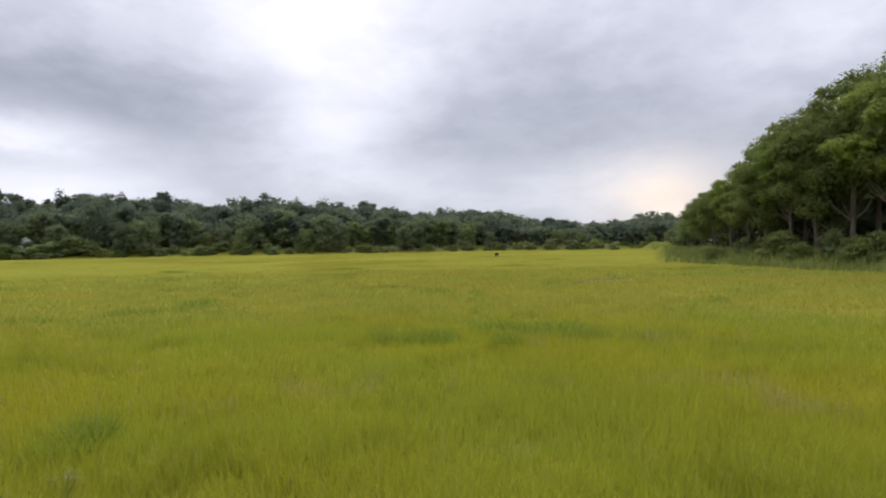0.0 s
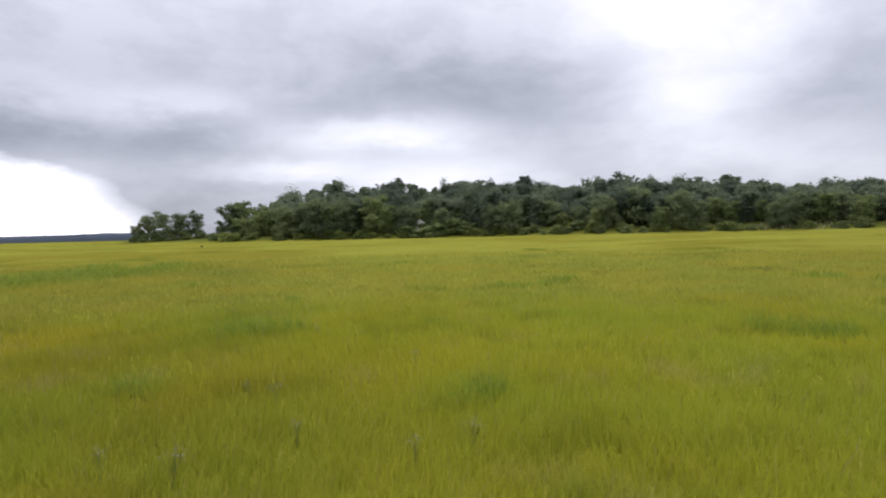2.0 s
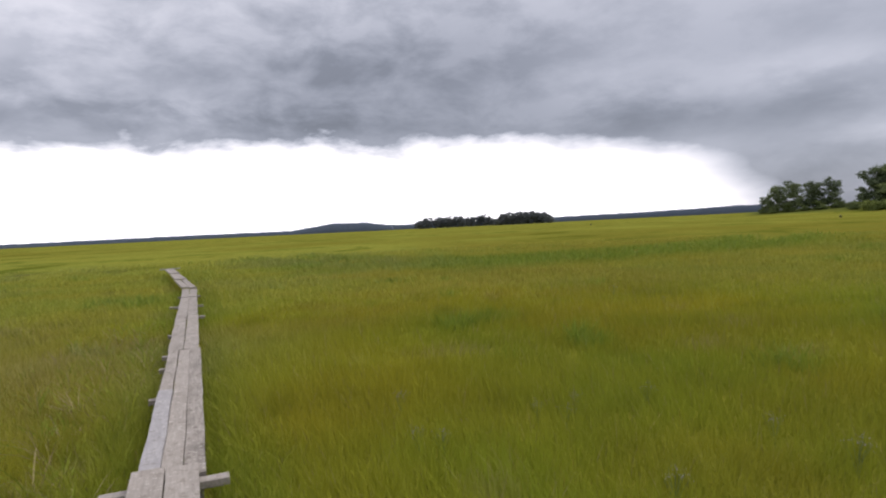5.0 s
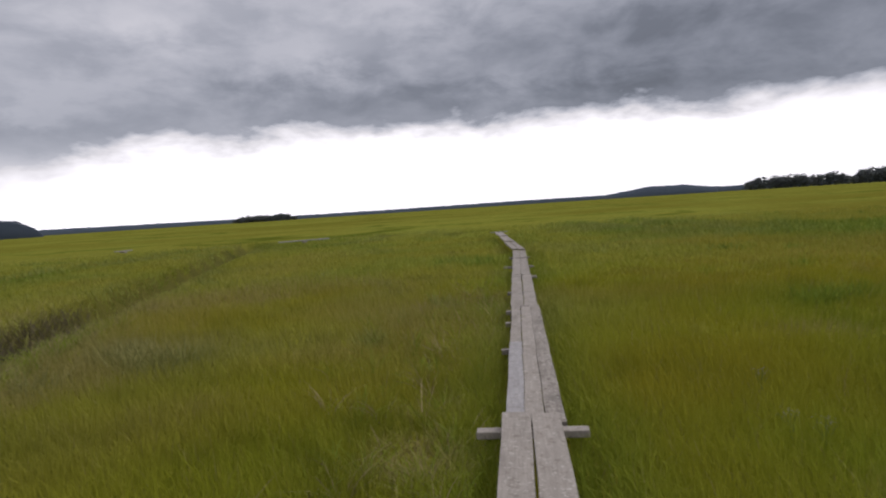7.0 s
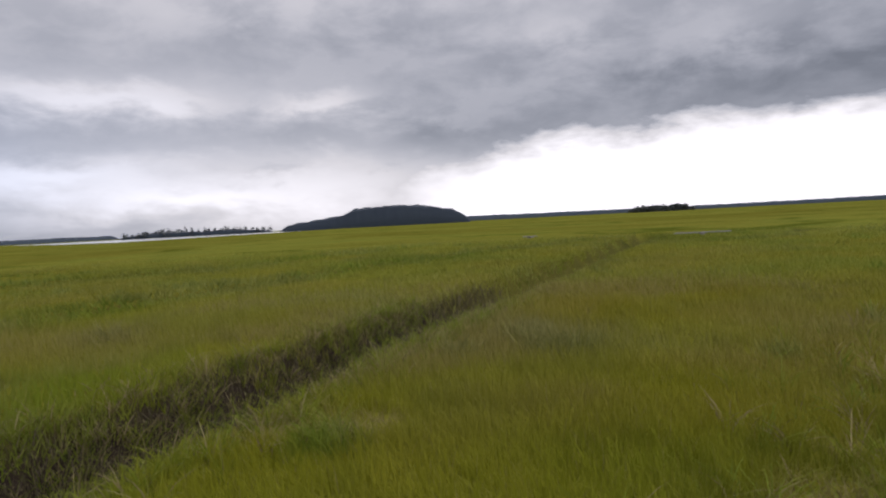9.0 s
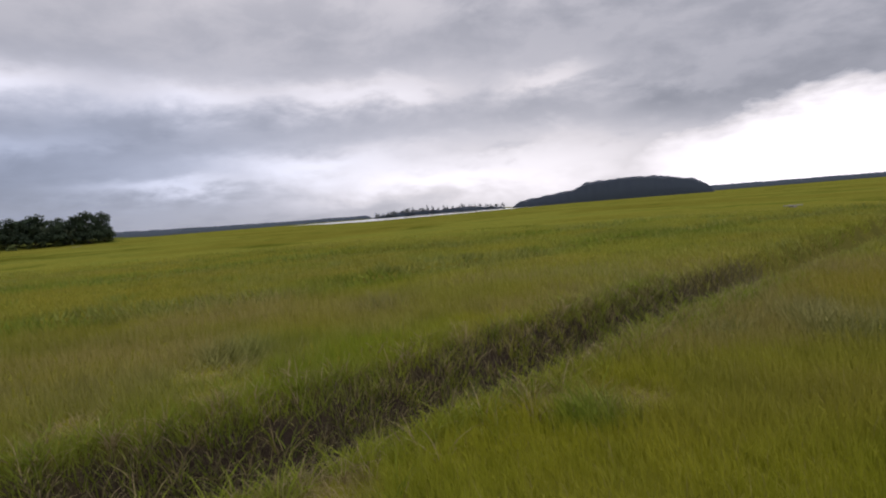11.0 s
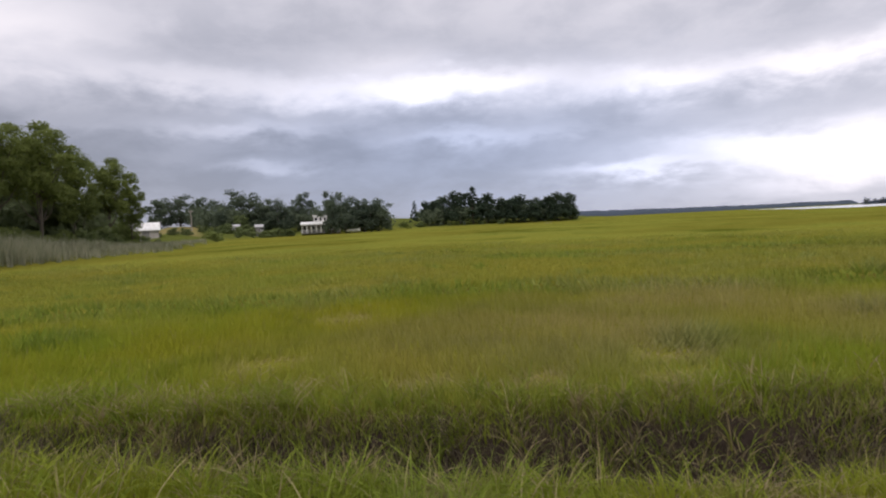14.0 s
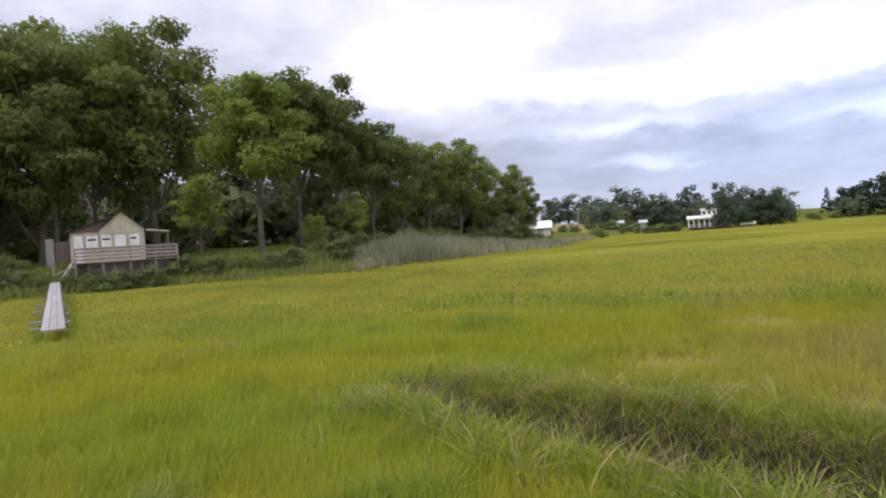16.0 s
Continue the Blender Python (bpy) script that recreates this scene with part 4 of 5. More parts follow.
def tree_thing(name, arrays, leaves, label, category="tree", group="", near=False):
    root = thing(name, pose(0, 0, 0), label, category, group)
    trunk, limbs, crown = arrays
    if near:
        part("trunk", mesh_of("trunk", *trunk), BARK, root)
        for limb in limbs:
            part("limb", mesh_of("limb", *limb), BARK, root)
    else:
        part("trunk", mesh_of("trunk", *joined([trunk] + limbs)), BARK, root)
    part("crown", mesh_of("crown", *crown), leaves, root)
    return root


def polar(b, d):
    return MID[0] - math.sin(radians(b)) * d, MID[1] + math.cos(radians(b)) * d


def stand(b, d, size, wide=1.0, turn=None, sink=0.0):
    x, y = polar(b, d)
    turn = random.uniform(0, 360) if turn is None else turn
    return pose(x, y, float(ground_height(x, y)) - sink, 0, 0, turn) @ Matrix.Diagonal((size * wide, size * wide, size, 1))


class Kinds:
    """Keeps one built tree of each kind, and plants it again as a copy."""

    def __init__(self):
        self.made = {}

    def plant(self, key, m, label=""):
        if key not in self.made:
            name, build, leaves, text, category, group = KINDS[key]
            root = tree_thing(name, build(), leaves, text, category, group, group == "trees on the bank")
            root.matrix_basis = m
            self.made[key] = root
        else:
            root = copy_thing(self.made[key], m)
            root.scale = m.to_scale()
        return tagged(root, label)


# every kind is built 10 m high and scaled where it is planted
KINDS = {
    "oak_a": ("oak_tree", lambda: broadleaf(101, 10, 3.5, 2.0, 17, 13000, 0.085, 1.0), OAK, "tall dark green oak in full leaf on the marsh bank", "tree", "trees on the bank"),
    "oak_b": ("oak_tree", lambda: broadleaf(202, 10, 3.8, 0.6, 18, 13000, 0.085, 1.0), OAK, "broad dark green oak in full leaf on the marsh bank", "tree", "trees on the bank"),
    "oak_c": ("oak_tree", lambda: broadleaf(303, 10, 3.2, 2.6, 15, 10500, 0.085, 0.7), OAK, "open-crowned dark green oak on the marsh bank", "tree", "trees on the bank"),
    "maple": ("maple_tree", lambda: broadleaf(404, 10, 3.3, 2.6, 16, 13000, 0.088, 0.9), MAPLE, "bright yellow-green maple in full leaf on the bank", "tree", "trees on the bank"),
    "sapling": ("young_tree", lambda: broadleaf(505, 10, 4.0, 1.5, 9, 4500, 0.15, 0.6, False), MAPLE, "light green young tree at the marsh edge", "tree", "trees on the bank"),
    "wood_a": ("broadleaf_tree", lambda: broadleaf(606, 10, 4.2, -0.4, 10, 3000, 0.20, 1.2), WOODS, "dark green broadleaf tree at the far edge of the marsh", "tree", "far wood edge"),
    "wood_b": ("broadleaf_tree", lambda: broadleaf(707, 10, 4.8, -0.4, 11, 3000, 0.20, 1.2), WOODS, "wide dark green broadleaf tree at the far edge of the marsh", "tree", "far wood edge"),
    "wood_c": ("broadleaf_tree", lambda: broadleaf(808, 10, 4.0, -0.2, 9, 3000, 0.20, 1.2), SHRUB, "lighter green broadleaf tree at the far edge of the marsh", "tree", "far wood edge"),
    "wood_d": ("broadleaf_tree", lambda: broadleaf(818, 10, 4.0, 0.2, 11, 3000, 0.19, 1.0), WOODS, "thin-crowned grey-green tree at the tip of the far wood", "tree", "far wood edge"),
    "dark_a": ("broadleaf_tree", lambda: broadleaf(616, 10, 4.6, -0.6, 10, 2200, 0.23, 1.3), PINE, "very dark green tree in the far clump of pines", "tree", "far pines"),
    "dusk_a": ("broadleaf_tree", lambda: broadleaf(626, 10, 4.2, -0.6, 9, 2400, 0.21, 1.2), HILL, "dark green tree beside the houses at the marsh edge", "tree", "trees round the houses"),
    "dusk_b": ("broadleaf_tree", lambda: broadleaf(636, 10, 4.8, -0.7, 10, 2400, 0.21, 1.2), HILL, "wide dark green tree beside the houses at the marsh edge", "tree", "trees round the houses"),
    "oak_d": ("oak_tree", lambda: broadleaf(646, 10, 4.0, 0.3, 13, 8000, 0.11, 1.2, False), OAK, "dark green oak deeper in the bank's wood", "tree", "trees behind the bank"),
    "pine_a": ("pine_tree", lambda: conifer(909, 10, 2.9, 1.8, 0.22), PINE, "dark green pine at the far edge of the marsh", "tree", "far pines"),
    "bush_a": ("bush", lambda: broadleaf(111, 10, 7.0, -3.5, 7, 1900, 0.42, 1.0, False), SHRUB, "rounded green bush at the edge of the marsh", "bush", "bushes"),
    "bush_b": ("bush", lambda: broadleaf(222, 10, 9.0, -4.0, 7, 1900, 0.42, 1.0, False), OAK, "low dark green bush at the edge of the marsh", "bush", "bushes"),
}
kinds = Kinds()

# the wood on the near bank, and how high it reaches, in degrees: kind, bearing, distance, share of that height, width
BANK_BEARING = [239.5, 240.8, 242.2, 244.2, 246.1, 247.9, 249.8, 252.5, 255, 256.6, 258.1, 261, 263.5, 268, 274, 286]
BANK_REACH = [3.2, 4.4, 6.3, 6.8, 7.6, 9.2, 8.7, 10.3, 11.6, 13.4, 14.8, 14.8, 16.1, 17.2, 19.4, 19.8]
for key, b, d, share, w in [
    ("oak_b", 287.5, 62, 0.96, 0.9), ("oak_b", 282.6, 60, 0.97, 0.86), ("oak_b", 278.6, 84, 1, 0.9), ("oak_a", 274.4, 60, 1.0, 0.86), ("oak_b", 276.4, 61, 0.8, 0.55), ("oak_b", 281.6, 58, 0.7, 0.6), ("oak_c", 278.8, 60, 0.85, 0.6),
    ("maple", 266.0, 52, 0.99, 0.92), ("oak_c", 262.5, 64, 1.06, 0.8), ("oak_a", 258.9, 65, 1.03, 0.68), ("oak_c", 256.0, 66, 0.96, 0.72), ("oak_b", 253.4, 68, 1.0, 0.8),
    ("oak_c", 250.8, 72, 1.0, 0.85), ("oak_a", 248.0, 75, 1.03, 0.8), ("oak_b", 245.6, 82, 1.0, 0.75), ("oak_a", 243.3, 88, 1.02, 0.8), ("oak_b", 241.7, 92, 0.85, 0.6),
    ("oak_d", 270.5, 78, 0.9, 0.9), ("oak_d", 263.5, 80, 0.92, 0.9), ("oak_d", 256, 84, 0.88, 1.0), ("oak_d", 249.5, 92, 0.9, 1.0),
]:
    reach = float(np.interp(b, BANK_BEARING, BANK_REACH)) * share
    h = 1.8 + d * math.tan(radians(reach)) - float(ground_height(*polar(b, d)))
    kinds.plant(key, stand(b, d, h / 9.35, w))
for key, b, d, h, w in [("sapling", 271.0, 51.5, 7.5, 0.7), ("bush_b", 241.9, 97, 3.0, 0.7), ("bush_b", 242.7, 96, 3.2, 0.8), ("bush_b", 243.6, 94, 3.2, 0.8), ("wood_a", 241.7, 119, 5.5, 1.0), ("wood_b", 242.8, 114, 5.5, 1.0), ("bush_a", 240.2, 121, 2.6, 1.0), ("wood_b", 242.9, 104, 4.6, 0.9), ("wood_a", 244.0, 98, 4.4, 0.9), ("sapling", 257.6, 55, 5.0, 0.8), ("sapling", 261.2, 52, 3.6, 0.8)]:
    kinds.plant(key, stand(b, d, h / 10, w))
for key, b, d, h, w in [
    ("oak_a", 293, 62, 19, 1.0), ("oak_d", 301, 62, 17, 1.0), ("oak_d", 309, 62, 17, 1.0), ("oak_b", 317, 58, 17, 1.0),
]:
    kinds.plant(key, stand(b, d, h / 10, w))
for row, (back, share) in enumerate(((6, 0.95), (12, 1.02), (21, 0.86))):
    for i, b in enumerate((324.6, 327.0, 329.4, 331.6, 333.4, 335.0, 336.5, 337.8, 339.0, 340.0)):
        b += 0.7 * row
        d = float(np.interp(b - 360, EDGE_BEARING, EDGE_FAR)) + back
        reach = float(np.interp(b, [320, 327, 329.8, 333.3, 335.7, 337.4, 339.6, 341.5], [16.2, 13.9, 11.9, 9.8, 7.8, 6.3, 4.4, 2.6])) * share
        h = 1.8 + d * math.tan(radians(reach)) - float(ground_height(*polar(b, d)))
        if h > 2.5:
            kinds.plant("oak_d" if row == 2 else ("oak_a", "oak_b", "oak_c")[(i + row) % 3] if row else ("oak_b", "maple", "oak_a")[i % 3 if i % 5 else 0], stand(b, d, h / 9.6, 0.9))
# bushes under and in front of the bank's trees
for b in list(np.arange(259, 287, 1.9)) + list(np.arange(326, 341, 2.2)):
    b = float(b) + random.uniform(-0.5, 0.5)
    d = float(np.interp(b if b < 285 else b - 360, EDGE_BEARING, EDGE_FAR)) + random.uniform(1.5, 4.5)
    if 272.5 < b < 283.5 or (263 < b < 272 and random.random() < 0.6):
        continue
    kinds.plant(random.choice(("bush_a", "bush_b", "bush_b")), stand(b, d, random.uniform(0.10, 0.20), random.uniform(0.8, 1.2)))
for b, d, h in ((272.6, 49.2, 1.7), (273.8, 48.6, 1.5), (275.2, 48.0, 1.7), (276.6, 48.0, 1.6), (278.0, 47.8, 1.7), (279.4, 47.9, 1.5), (280.6, 48.2, 1.2), (283, 47.6, 1.2), (284.4, 47.4, 1.4), (286, 47.2, 1.7), (270.2, 48.6, 1.5), (268.6, 48.3, 1.2), (266.8, 48.5, 1.3), (264.9, 48.4, 1.4), (263.2, 48.9, 1.7), (337.5, 66, 4.0), (333.8, 60, 3.2), (340.8, 74, 3.6), (330.5, 56, 3.0)):
    kinds.plant("bush_a" if h > 1.3 else "bush_b", stand(b, d, h / 10, 0.9))

for b in np.arange(239.5, 262, 1.2):
    b = float(b) + random.uniform(-0.4, 0.4)
    d = float(np.interp(b, EDGE_BEARING, EDGE_FAR)) + random.uniform(7, 12)
    kinds.plant(random.choice(("bush_a", "bush_b")), stand(b, d, random.uniform(0.14, 0.26) * (0.55 if b < 242 else 1), random.uniform(0.8, 1.1)))

# the wood's edge across the marsh to the north, and how high the wood behind it reaches, in degrees
WOOD_BEARING = [-20, -16, -13.3, -11.6, -10.7, -9.9, -7.6, -4.8, -3.3, 2, 7.2, 9.5, 14.4, 17.4, 20.8, 22, 25, 26.5, 30.2, 31.2, 33.8, 35.2, 37.4, 39.9, 43, 44.2, 48.4, 49.1, 49.4]
WOOD_REACH = [3.1, 2.7, 2.3, 1.7, 2.4, 1.8, 2.4, 2.3, 3.2, 3.3, 3.5, 4.0, 4.2, 4.8, 4.6, 3.9, 3.9, 4.7, 4.5, 4.9, 4.5, 4.1, 4.3, 5.0, 4.2, 4.7, 4.1, 3.9, 3.2]


def wood_tree(b, back, share):
    """Distance and height of a tree that stands so far back in the north wood."""
    d = max(float(np.interp(b, EDGE_BEARING, EDGE_FAR)), 200) + back
    top = 1.8 + d * math.tan(radians(float(np.interp(b, WOOD_BEARING, WOOD_REACH)) * share))
    return d, top - float(ground_height(*polar(b, d)))


b = -17.5
while b < 53.5:
    d, h = wood_tree(b, random.uniform(3, 14), random.choice((0.5, 0.62, 0.7, 0.78, 0.86)))
    if 22.5 < b < 24.8:
        h *= 0.5
    if h > 3:
        kinds.plant(random.choice(("wood_a", "wood_b", "wood_a", "wood_c", "wood_c")), stand(b, d, h / 9.6, random.uniform(0.9, 1.3)))
    b += random.uniform(0.9, 1.8)
for i, (b, d, h) in enumerate(((56.7, 258, 11.0), (57.8, 256, 11.0), (59.2, 257, 11.4), (60.4, 260, 10.8), (61.2, 262, 7.0), (53.8, 255, 14.0), (52.8, 256, 15.0), (51.4, 262, 12), (50.2, 258, 13), (49.4, 262, 14), (52.2, 250, 7), (53.4, 248, 6), (48.3, 240, 9), (46.9, 238, 8))):
    kinds.plant(("wood_d", "wood_a")[i % 2] if b > 53 else random.choice(("wood_a", "wood_d", "wood_c")), stand(b, d, h / 9.4, random.uniform(0.9, 1.2)))
for b in np.arange(-18, 56, 0.95):
    b = float(b) + random.uniform(-0.8, 0.8)
    d = max(float(np.interp(b, EDGE_BEARING, EDGE_FAR)), 200) + random.uniform(-0.5, 3)
    kinds.plant(random.choice(("bush_a", "bush_b")), stand(b, d, random.uniform(0.12, 0.38), 1.15))
for b, d, h in ((36.9, 212, 4.3), (35.9, 212, 5.6), (34.7, 213, 6.4), (33.4, 213, 6.2), (32.3, 213, 4.6), (37.8, 214, 4.8), (26.4, 208, 3.0), (24.2, 207, 2.6), (22.6, 207, 3.4), (28.4, 208, 2.4), (56.2, 254, 3.2), (57.4, 253, 3.6), (58.5, 254, 3.0), (59.6, 255, 3.4), (60.7, 256, 3.0), (61.5, 258, 2.2), (55.4, 256, 2.0), (52.6, 246, 3.0), (51.0, 246, 3.4), (49.6, 244, 3.0)):
    kinds.plant("bush_a", stand(b, d, h / 10, 1.3))

# trees round the houses to the south-east
for key, b, d, h, w in [
    ("dusk_a", 239.6, 330, 15.1, 1.10), ("dusk_b", 238.0, 335, 16.2, 1.10), ("dusk_a", 236.6, 330, 15.1, 1.10), ("dusk_b", 234.9, 262, 11.8, 1.10), ("dusk_b", 233.2, 240, 15.5, 0.92),
    ("dusk_a", 231.4, 236, 13.0, 1.10), ("dusk_b", 230.0, 232, 12.3, 1.10), ("dusk_a", 227.9, 250, 15.2, 0.76), ("dusk_a", 225.0, 211, 15.0, 0.73),
    ("dusk_b", 223.9, 226, 13.4, 0.98), ("dusk_a", 222.3, 228, 12.8, 0.98), ("dusk_b", 220.9, 232, 12.5, 1.04), ("wood_c", 233.0, 224, 6.7, 1.20),
]:
    kinds.plant(key, stand(b, d, h / 9.0, w))
for key, b, d, h, w in [
    ("pine_a", 217.6, 300, 10.4, 0.8), ("dark_a", 216.3, 300, 12.4, 0.85), ("dark_a", 214.9, 302, 14.6, 1.20), ("dark_a", 213.4, 300, 17.0, 0.98),
    ("pine_a", 212.2, 298, 15.5, 1.20), ("dark_a", 210.8, 300, 15.2, 0.98), ("dark_a", 209.3, 304, 12.4, 1.1), ("dark_a", 208.0, 300, 13.7, 1.20),
    ("dark_a", 206.6, 300, 12.0, 0.98), ("dark_a", 205.2, 302, 12.5, 1.04), ("dark_a", 204.4, 300, 14.4, 1.0), ("dark_a", 203.3, 302, 13.6, 0.8),
]:
    kinds.plant(key, stand(b, d, h / 9.0, w))
for b in np.arange(203, 236, 1.7):
    b = float(b) + random.uniform(-0.6, 0.6)
    if 225.6 < b < 229.8:
        continue
    d = float(np.interp(b, EDGE_BEARING, EDGE_FAR)) + random.uniform(0, 4)
    kinds.plant(random.choice(("bush_a", "bush_b")), stand(b, d, random.uniform(0.15, 0.36), 1.1))


# ---------------------------------------------------------------- woods too far or too many to count
def woods(name, spots, leaves, label, per_tree=200, knobs=3, leaf=0.5):
    """One mesh of many crowns. spots: x, y, height, width, lift above the ground."""
    pieces, tone = [], []
    for i, (x, y, h, w, lift) in enumerate(spots):
        r = np.random.default_rng(5000 + i)
        z = float(ground_height(x, y)) + lift
        masses = [(np.array([x, y, z + h * 0.36]), w * 0.50, h * 0.60)]
        for k in range(knobs):
            a, wide = r.uniform(0, 6.28), w * r.uniform(0.20, 0.34)
            o = w * r.uniform(0.2, 0.42)
            masses.append((np.array([x + math.cos(a) * o, y + math.sin(a) * o, z + h * r.uniform(0.45, 0.88) - wide * 0.3]), wide, wide * 0.8))
        pieces.append(crown_of(masses, per_tree, leaf, 9000 + i, 1.0, 8))
        tone.append(np.full(len(pieces[-1][0]), r.uniform(-0.2, 0.55)))
    tagged(part(name, mesh_of(name, *joined(pieces), {"tone": np.concatenate(tone)}), leaves), label, "woods", kind="stuff")


spots = []
for row, (back, share) in enumerate(((16, 0.80), (30, 0.88), (48, 0.95), (72, 1.0), (100, 0.97))):
    b = -19.0
    while b < 50:
        d, h = wood_tree(b, back + random.uniform(-6, 6), share * random.uniform(0.98, 1.17))
        if h > 2.5:
            spots.append((*polar(b, d), min(h, 16), random.uniform(7.5, 15), max(h - 16, 0)))
        b += random.uniform(1.4, 2.5)
woods("wooded_hill", spots, HILL, "dense dark green woodland on a low hill beyond the marsh", 1100, 4, 0.50)
spots = []
for back in (8, 28, 55):
    b = 204.0
    while b < 245:
        if not 217.8 < b < 220.4 and not 236.8 < b < 245:
            d = float(np.interp(b, EDGE_BEARING, EDGE_FAR))
            d = max(d, 232) + back + random.uniform(-5, 5)
            spots.append((*polar(b, d), random.uniform(7, 10.5), random.uniform(7, 10), 0))
        b += random.uniform(0.9, 1.7)
woods("background_trees", spots, HILL, "dark green trees behind the houses at the marsh edge", 420, 3, 0.45)


def far_land(name, b0, b1, d, profile, depth, label, seed, wall=7.0, rough=1.0):
    """A far wooded rise: a wall of trees at its foot and a rough canopy over it. profile: pairs of share along and height."""
    xs, hs = zip(*profile)
    along_k = int(min(420, radians(b1 - b0) * d / 2.2))
    rows = np.array([0.0, 0.001, 0.02, 0.07, 0.15, 0.28, 0.45, 0.65, 0.85, 1.0, 1.08])
    share, v = np.meshgrid(np.linspace(0, 1, along_k), rows, indexing="ij")
    bear = np.radians(b0 + (b1 - b0) * share)
    off = d + v * depth
    x, y = MID[0] - np.sin(bear) * off, MID[1] + np.cos(bear) * off
    high = np.interp(share, xs, hs) * np.clip(np.minimum(share, 1 - share) / 0.03, 0, 1) ** 0.6
    wall = np.maximum(wall, 0.82 * high)
    up = np.minimum(high, wall) * np.clip(v / 0.02, 0, 1) + np.maximum(high - wall, 0) * np.clip(v, 0, 1) ** 0.8
    bumps = (lattice(x, y, 7.0, seed) - 0.5) * 2.2 + (lattice(x, y, 3.2, seed + 1) - 0.5) * 1.6 + (lattice(x, y, 19.0, seed + 2) - 0.5) * 2.0
    z = np.where(v < 0.0005, -0.3, np.where(v > 1.04, -0.3, up + bumps * rough * np.clip(up / 5, 0.2, 1)))
    verts = np.stack([x, y, z], -1).reshape(-1, 3)
    k = len(rows)
    i, j = np.meshgrid(np.arange(along_k - 1), np.arange(k - 1), indexing="ij")
    p = (i * k + j).ravel()
    tris = np.concatenate([np.stack([p, p + 1, p + k + 1], -1), np.stack([p, p + k + 1, p + k], -1)])
    mesh = mesh_of(name, verts, tris)
    mesh.polygons.foreach_set("use_smooth", np.ones(len(mesh.polygons), dtype=bool))
    # the far rises carry their haze in the leaf colour
    tagged(part(name, mesh, HAZYRIDGE if d > 1300 else HAZYWOODS), label, "woods", kind="stuff")


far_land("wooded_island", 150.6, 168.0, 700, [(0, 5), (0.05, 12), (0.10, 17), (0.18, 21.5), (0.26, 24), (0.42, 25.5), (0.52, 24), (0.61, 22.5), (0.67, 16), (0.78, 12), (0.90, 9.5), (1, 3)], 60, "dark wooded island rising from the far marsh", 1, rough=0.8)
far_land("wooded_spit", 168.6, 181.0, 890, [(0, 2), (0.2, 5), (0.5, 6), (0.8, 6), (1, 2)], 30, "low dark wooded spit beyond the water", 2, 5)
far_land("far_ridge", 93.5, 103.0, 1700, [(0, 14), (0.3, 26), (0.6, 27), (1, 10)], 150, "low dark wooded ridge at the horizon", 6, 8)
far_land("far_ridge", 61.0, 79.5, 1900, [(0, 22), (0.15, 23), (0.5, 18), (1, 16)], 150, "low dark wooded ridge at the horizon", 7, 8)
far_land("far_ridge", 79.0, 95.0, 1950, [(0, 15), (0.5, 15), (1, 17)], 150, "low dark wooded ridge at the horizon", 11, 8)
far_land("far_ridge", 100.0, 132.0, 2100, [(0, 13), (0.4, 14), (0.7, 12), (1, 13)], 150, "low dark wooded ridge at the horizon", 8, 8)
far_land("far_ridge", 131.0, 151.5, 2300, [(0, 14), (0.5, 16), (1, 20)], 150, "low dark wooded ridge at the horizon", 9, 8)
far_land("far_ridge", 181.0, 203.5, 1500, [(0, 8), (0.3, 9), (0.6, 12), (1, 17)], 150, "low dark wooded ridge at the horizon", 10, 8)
for b0, b1, d, high in ((130.9, 136.3, 1150, 13.5), (78.9, 84.0, 880, 22), (84.0, 91.5, 1000, 21)):
    spots = []
    for back in (0, 9, 20):
        b = b0 + random.uniform(0.1, 0.3)
        while b < b1:
            swell = min(1.0, 0.45 + min(b - b0, b1 - b) / 1.1)
            spots.append((*polar(b, d + back + random.uniform(-3, 3)), high * swell * random.uniform(0.72, 1.05), random.uniform(9, 14), 0))
            b += random.uniform(0.3, 0.55)
    woods("far_wood", spots, HAZYCOPSE, "dark copse on the far side of the marsh", 150, 3, 1.2)
spots = []
b = 168.9
while b < 180.6:
    spots.append((*polar(b, 888 + random.uniform(0, 20)), float(np.interp(b, [168, 170.5, 174, 178, 180.6], [9, 10, 13, 12, 7])) * random.uniform(0.75, 1.1), random.uniform(5, 9), 0.5))
    b += random.uniform(0.25, 0.6)
woods("island_pines", spots, HAZYCOPSE, "thin line of dark pines on a low spit", 60, 3, 0.8)


# ---------------------------------------------------------------- reeds
def reeds(name, b0, b1, deep, tall, leaves, label, density=9.0):
    k = int(density * radians(abs(b1 - b0)) * 62 * deep)
    b = rng.uniform(b0, b1, k)
    signed = np.where(b > 285, b - 360, b)
    d = np.interp(signed, EDGE_BEARING, EDGE_FAR) + rng.uniform(-0.8, deep, k)
    x, y = MID[0] - np.sin(np.radians(b)) * d, MID[1] + np.cos(np.radians(b)) * d
    clump = 0.6 * lattice(x, y, 2.2, 41) + 0.4 * lattice(x, y, 0.7, 42)
    h = tall * (0.5 + 0.75 * clump) * rng.uniform(0.8, 1.12, k) * np.interp(b, [236, 239, 243, 248, 253, 258], [0.25, 0.28, 0.42, 0.9, 1, 0.3] if deep == 6.5 else [1, 1, 1, 1, 1, 1])
    verts, tris, per = blades(x, y, h, rng.uniform(0.03, 0.08, k) * (1 + d / 120), rng.uniform(0.05, 0.45, k), 2)
    tagged(part(name, mesh_of(name, verts, tris), leaves), label, "reeds", kind="stuff")


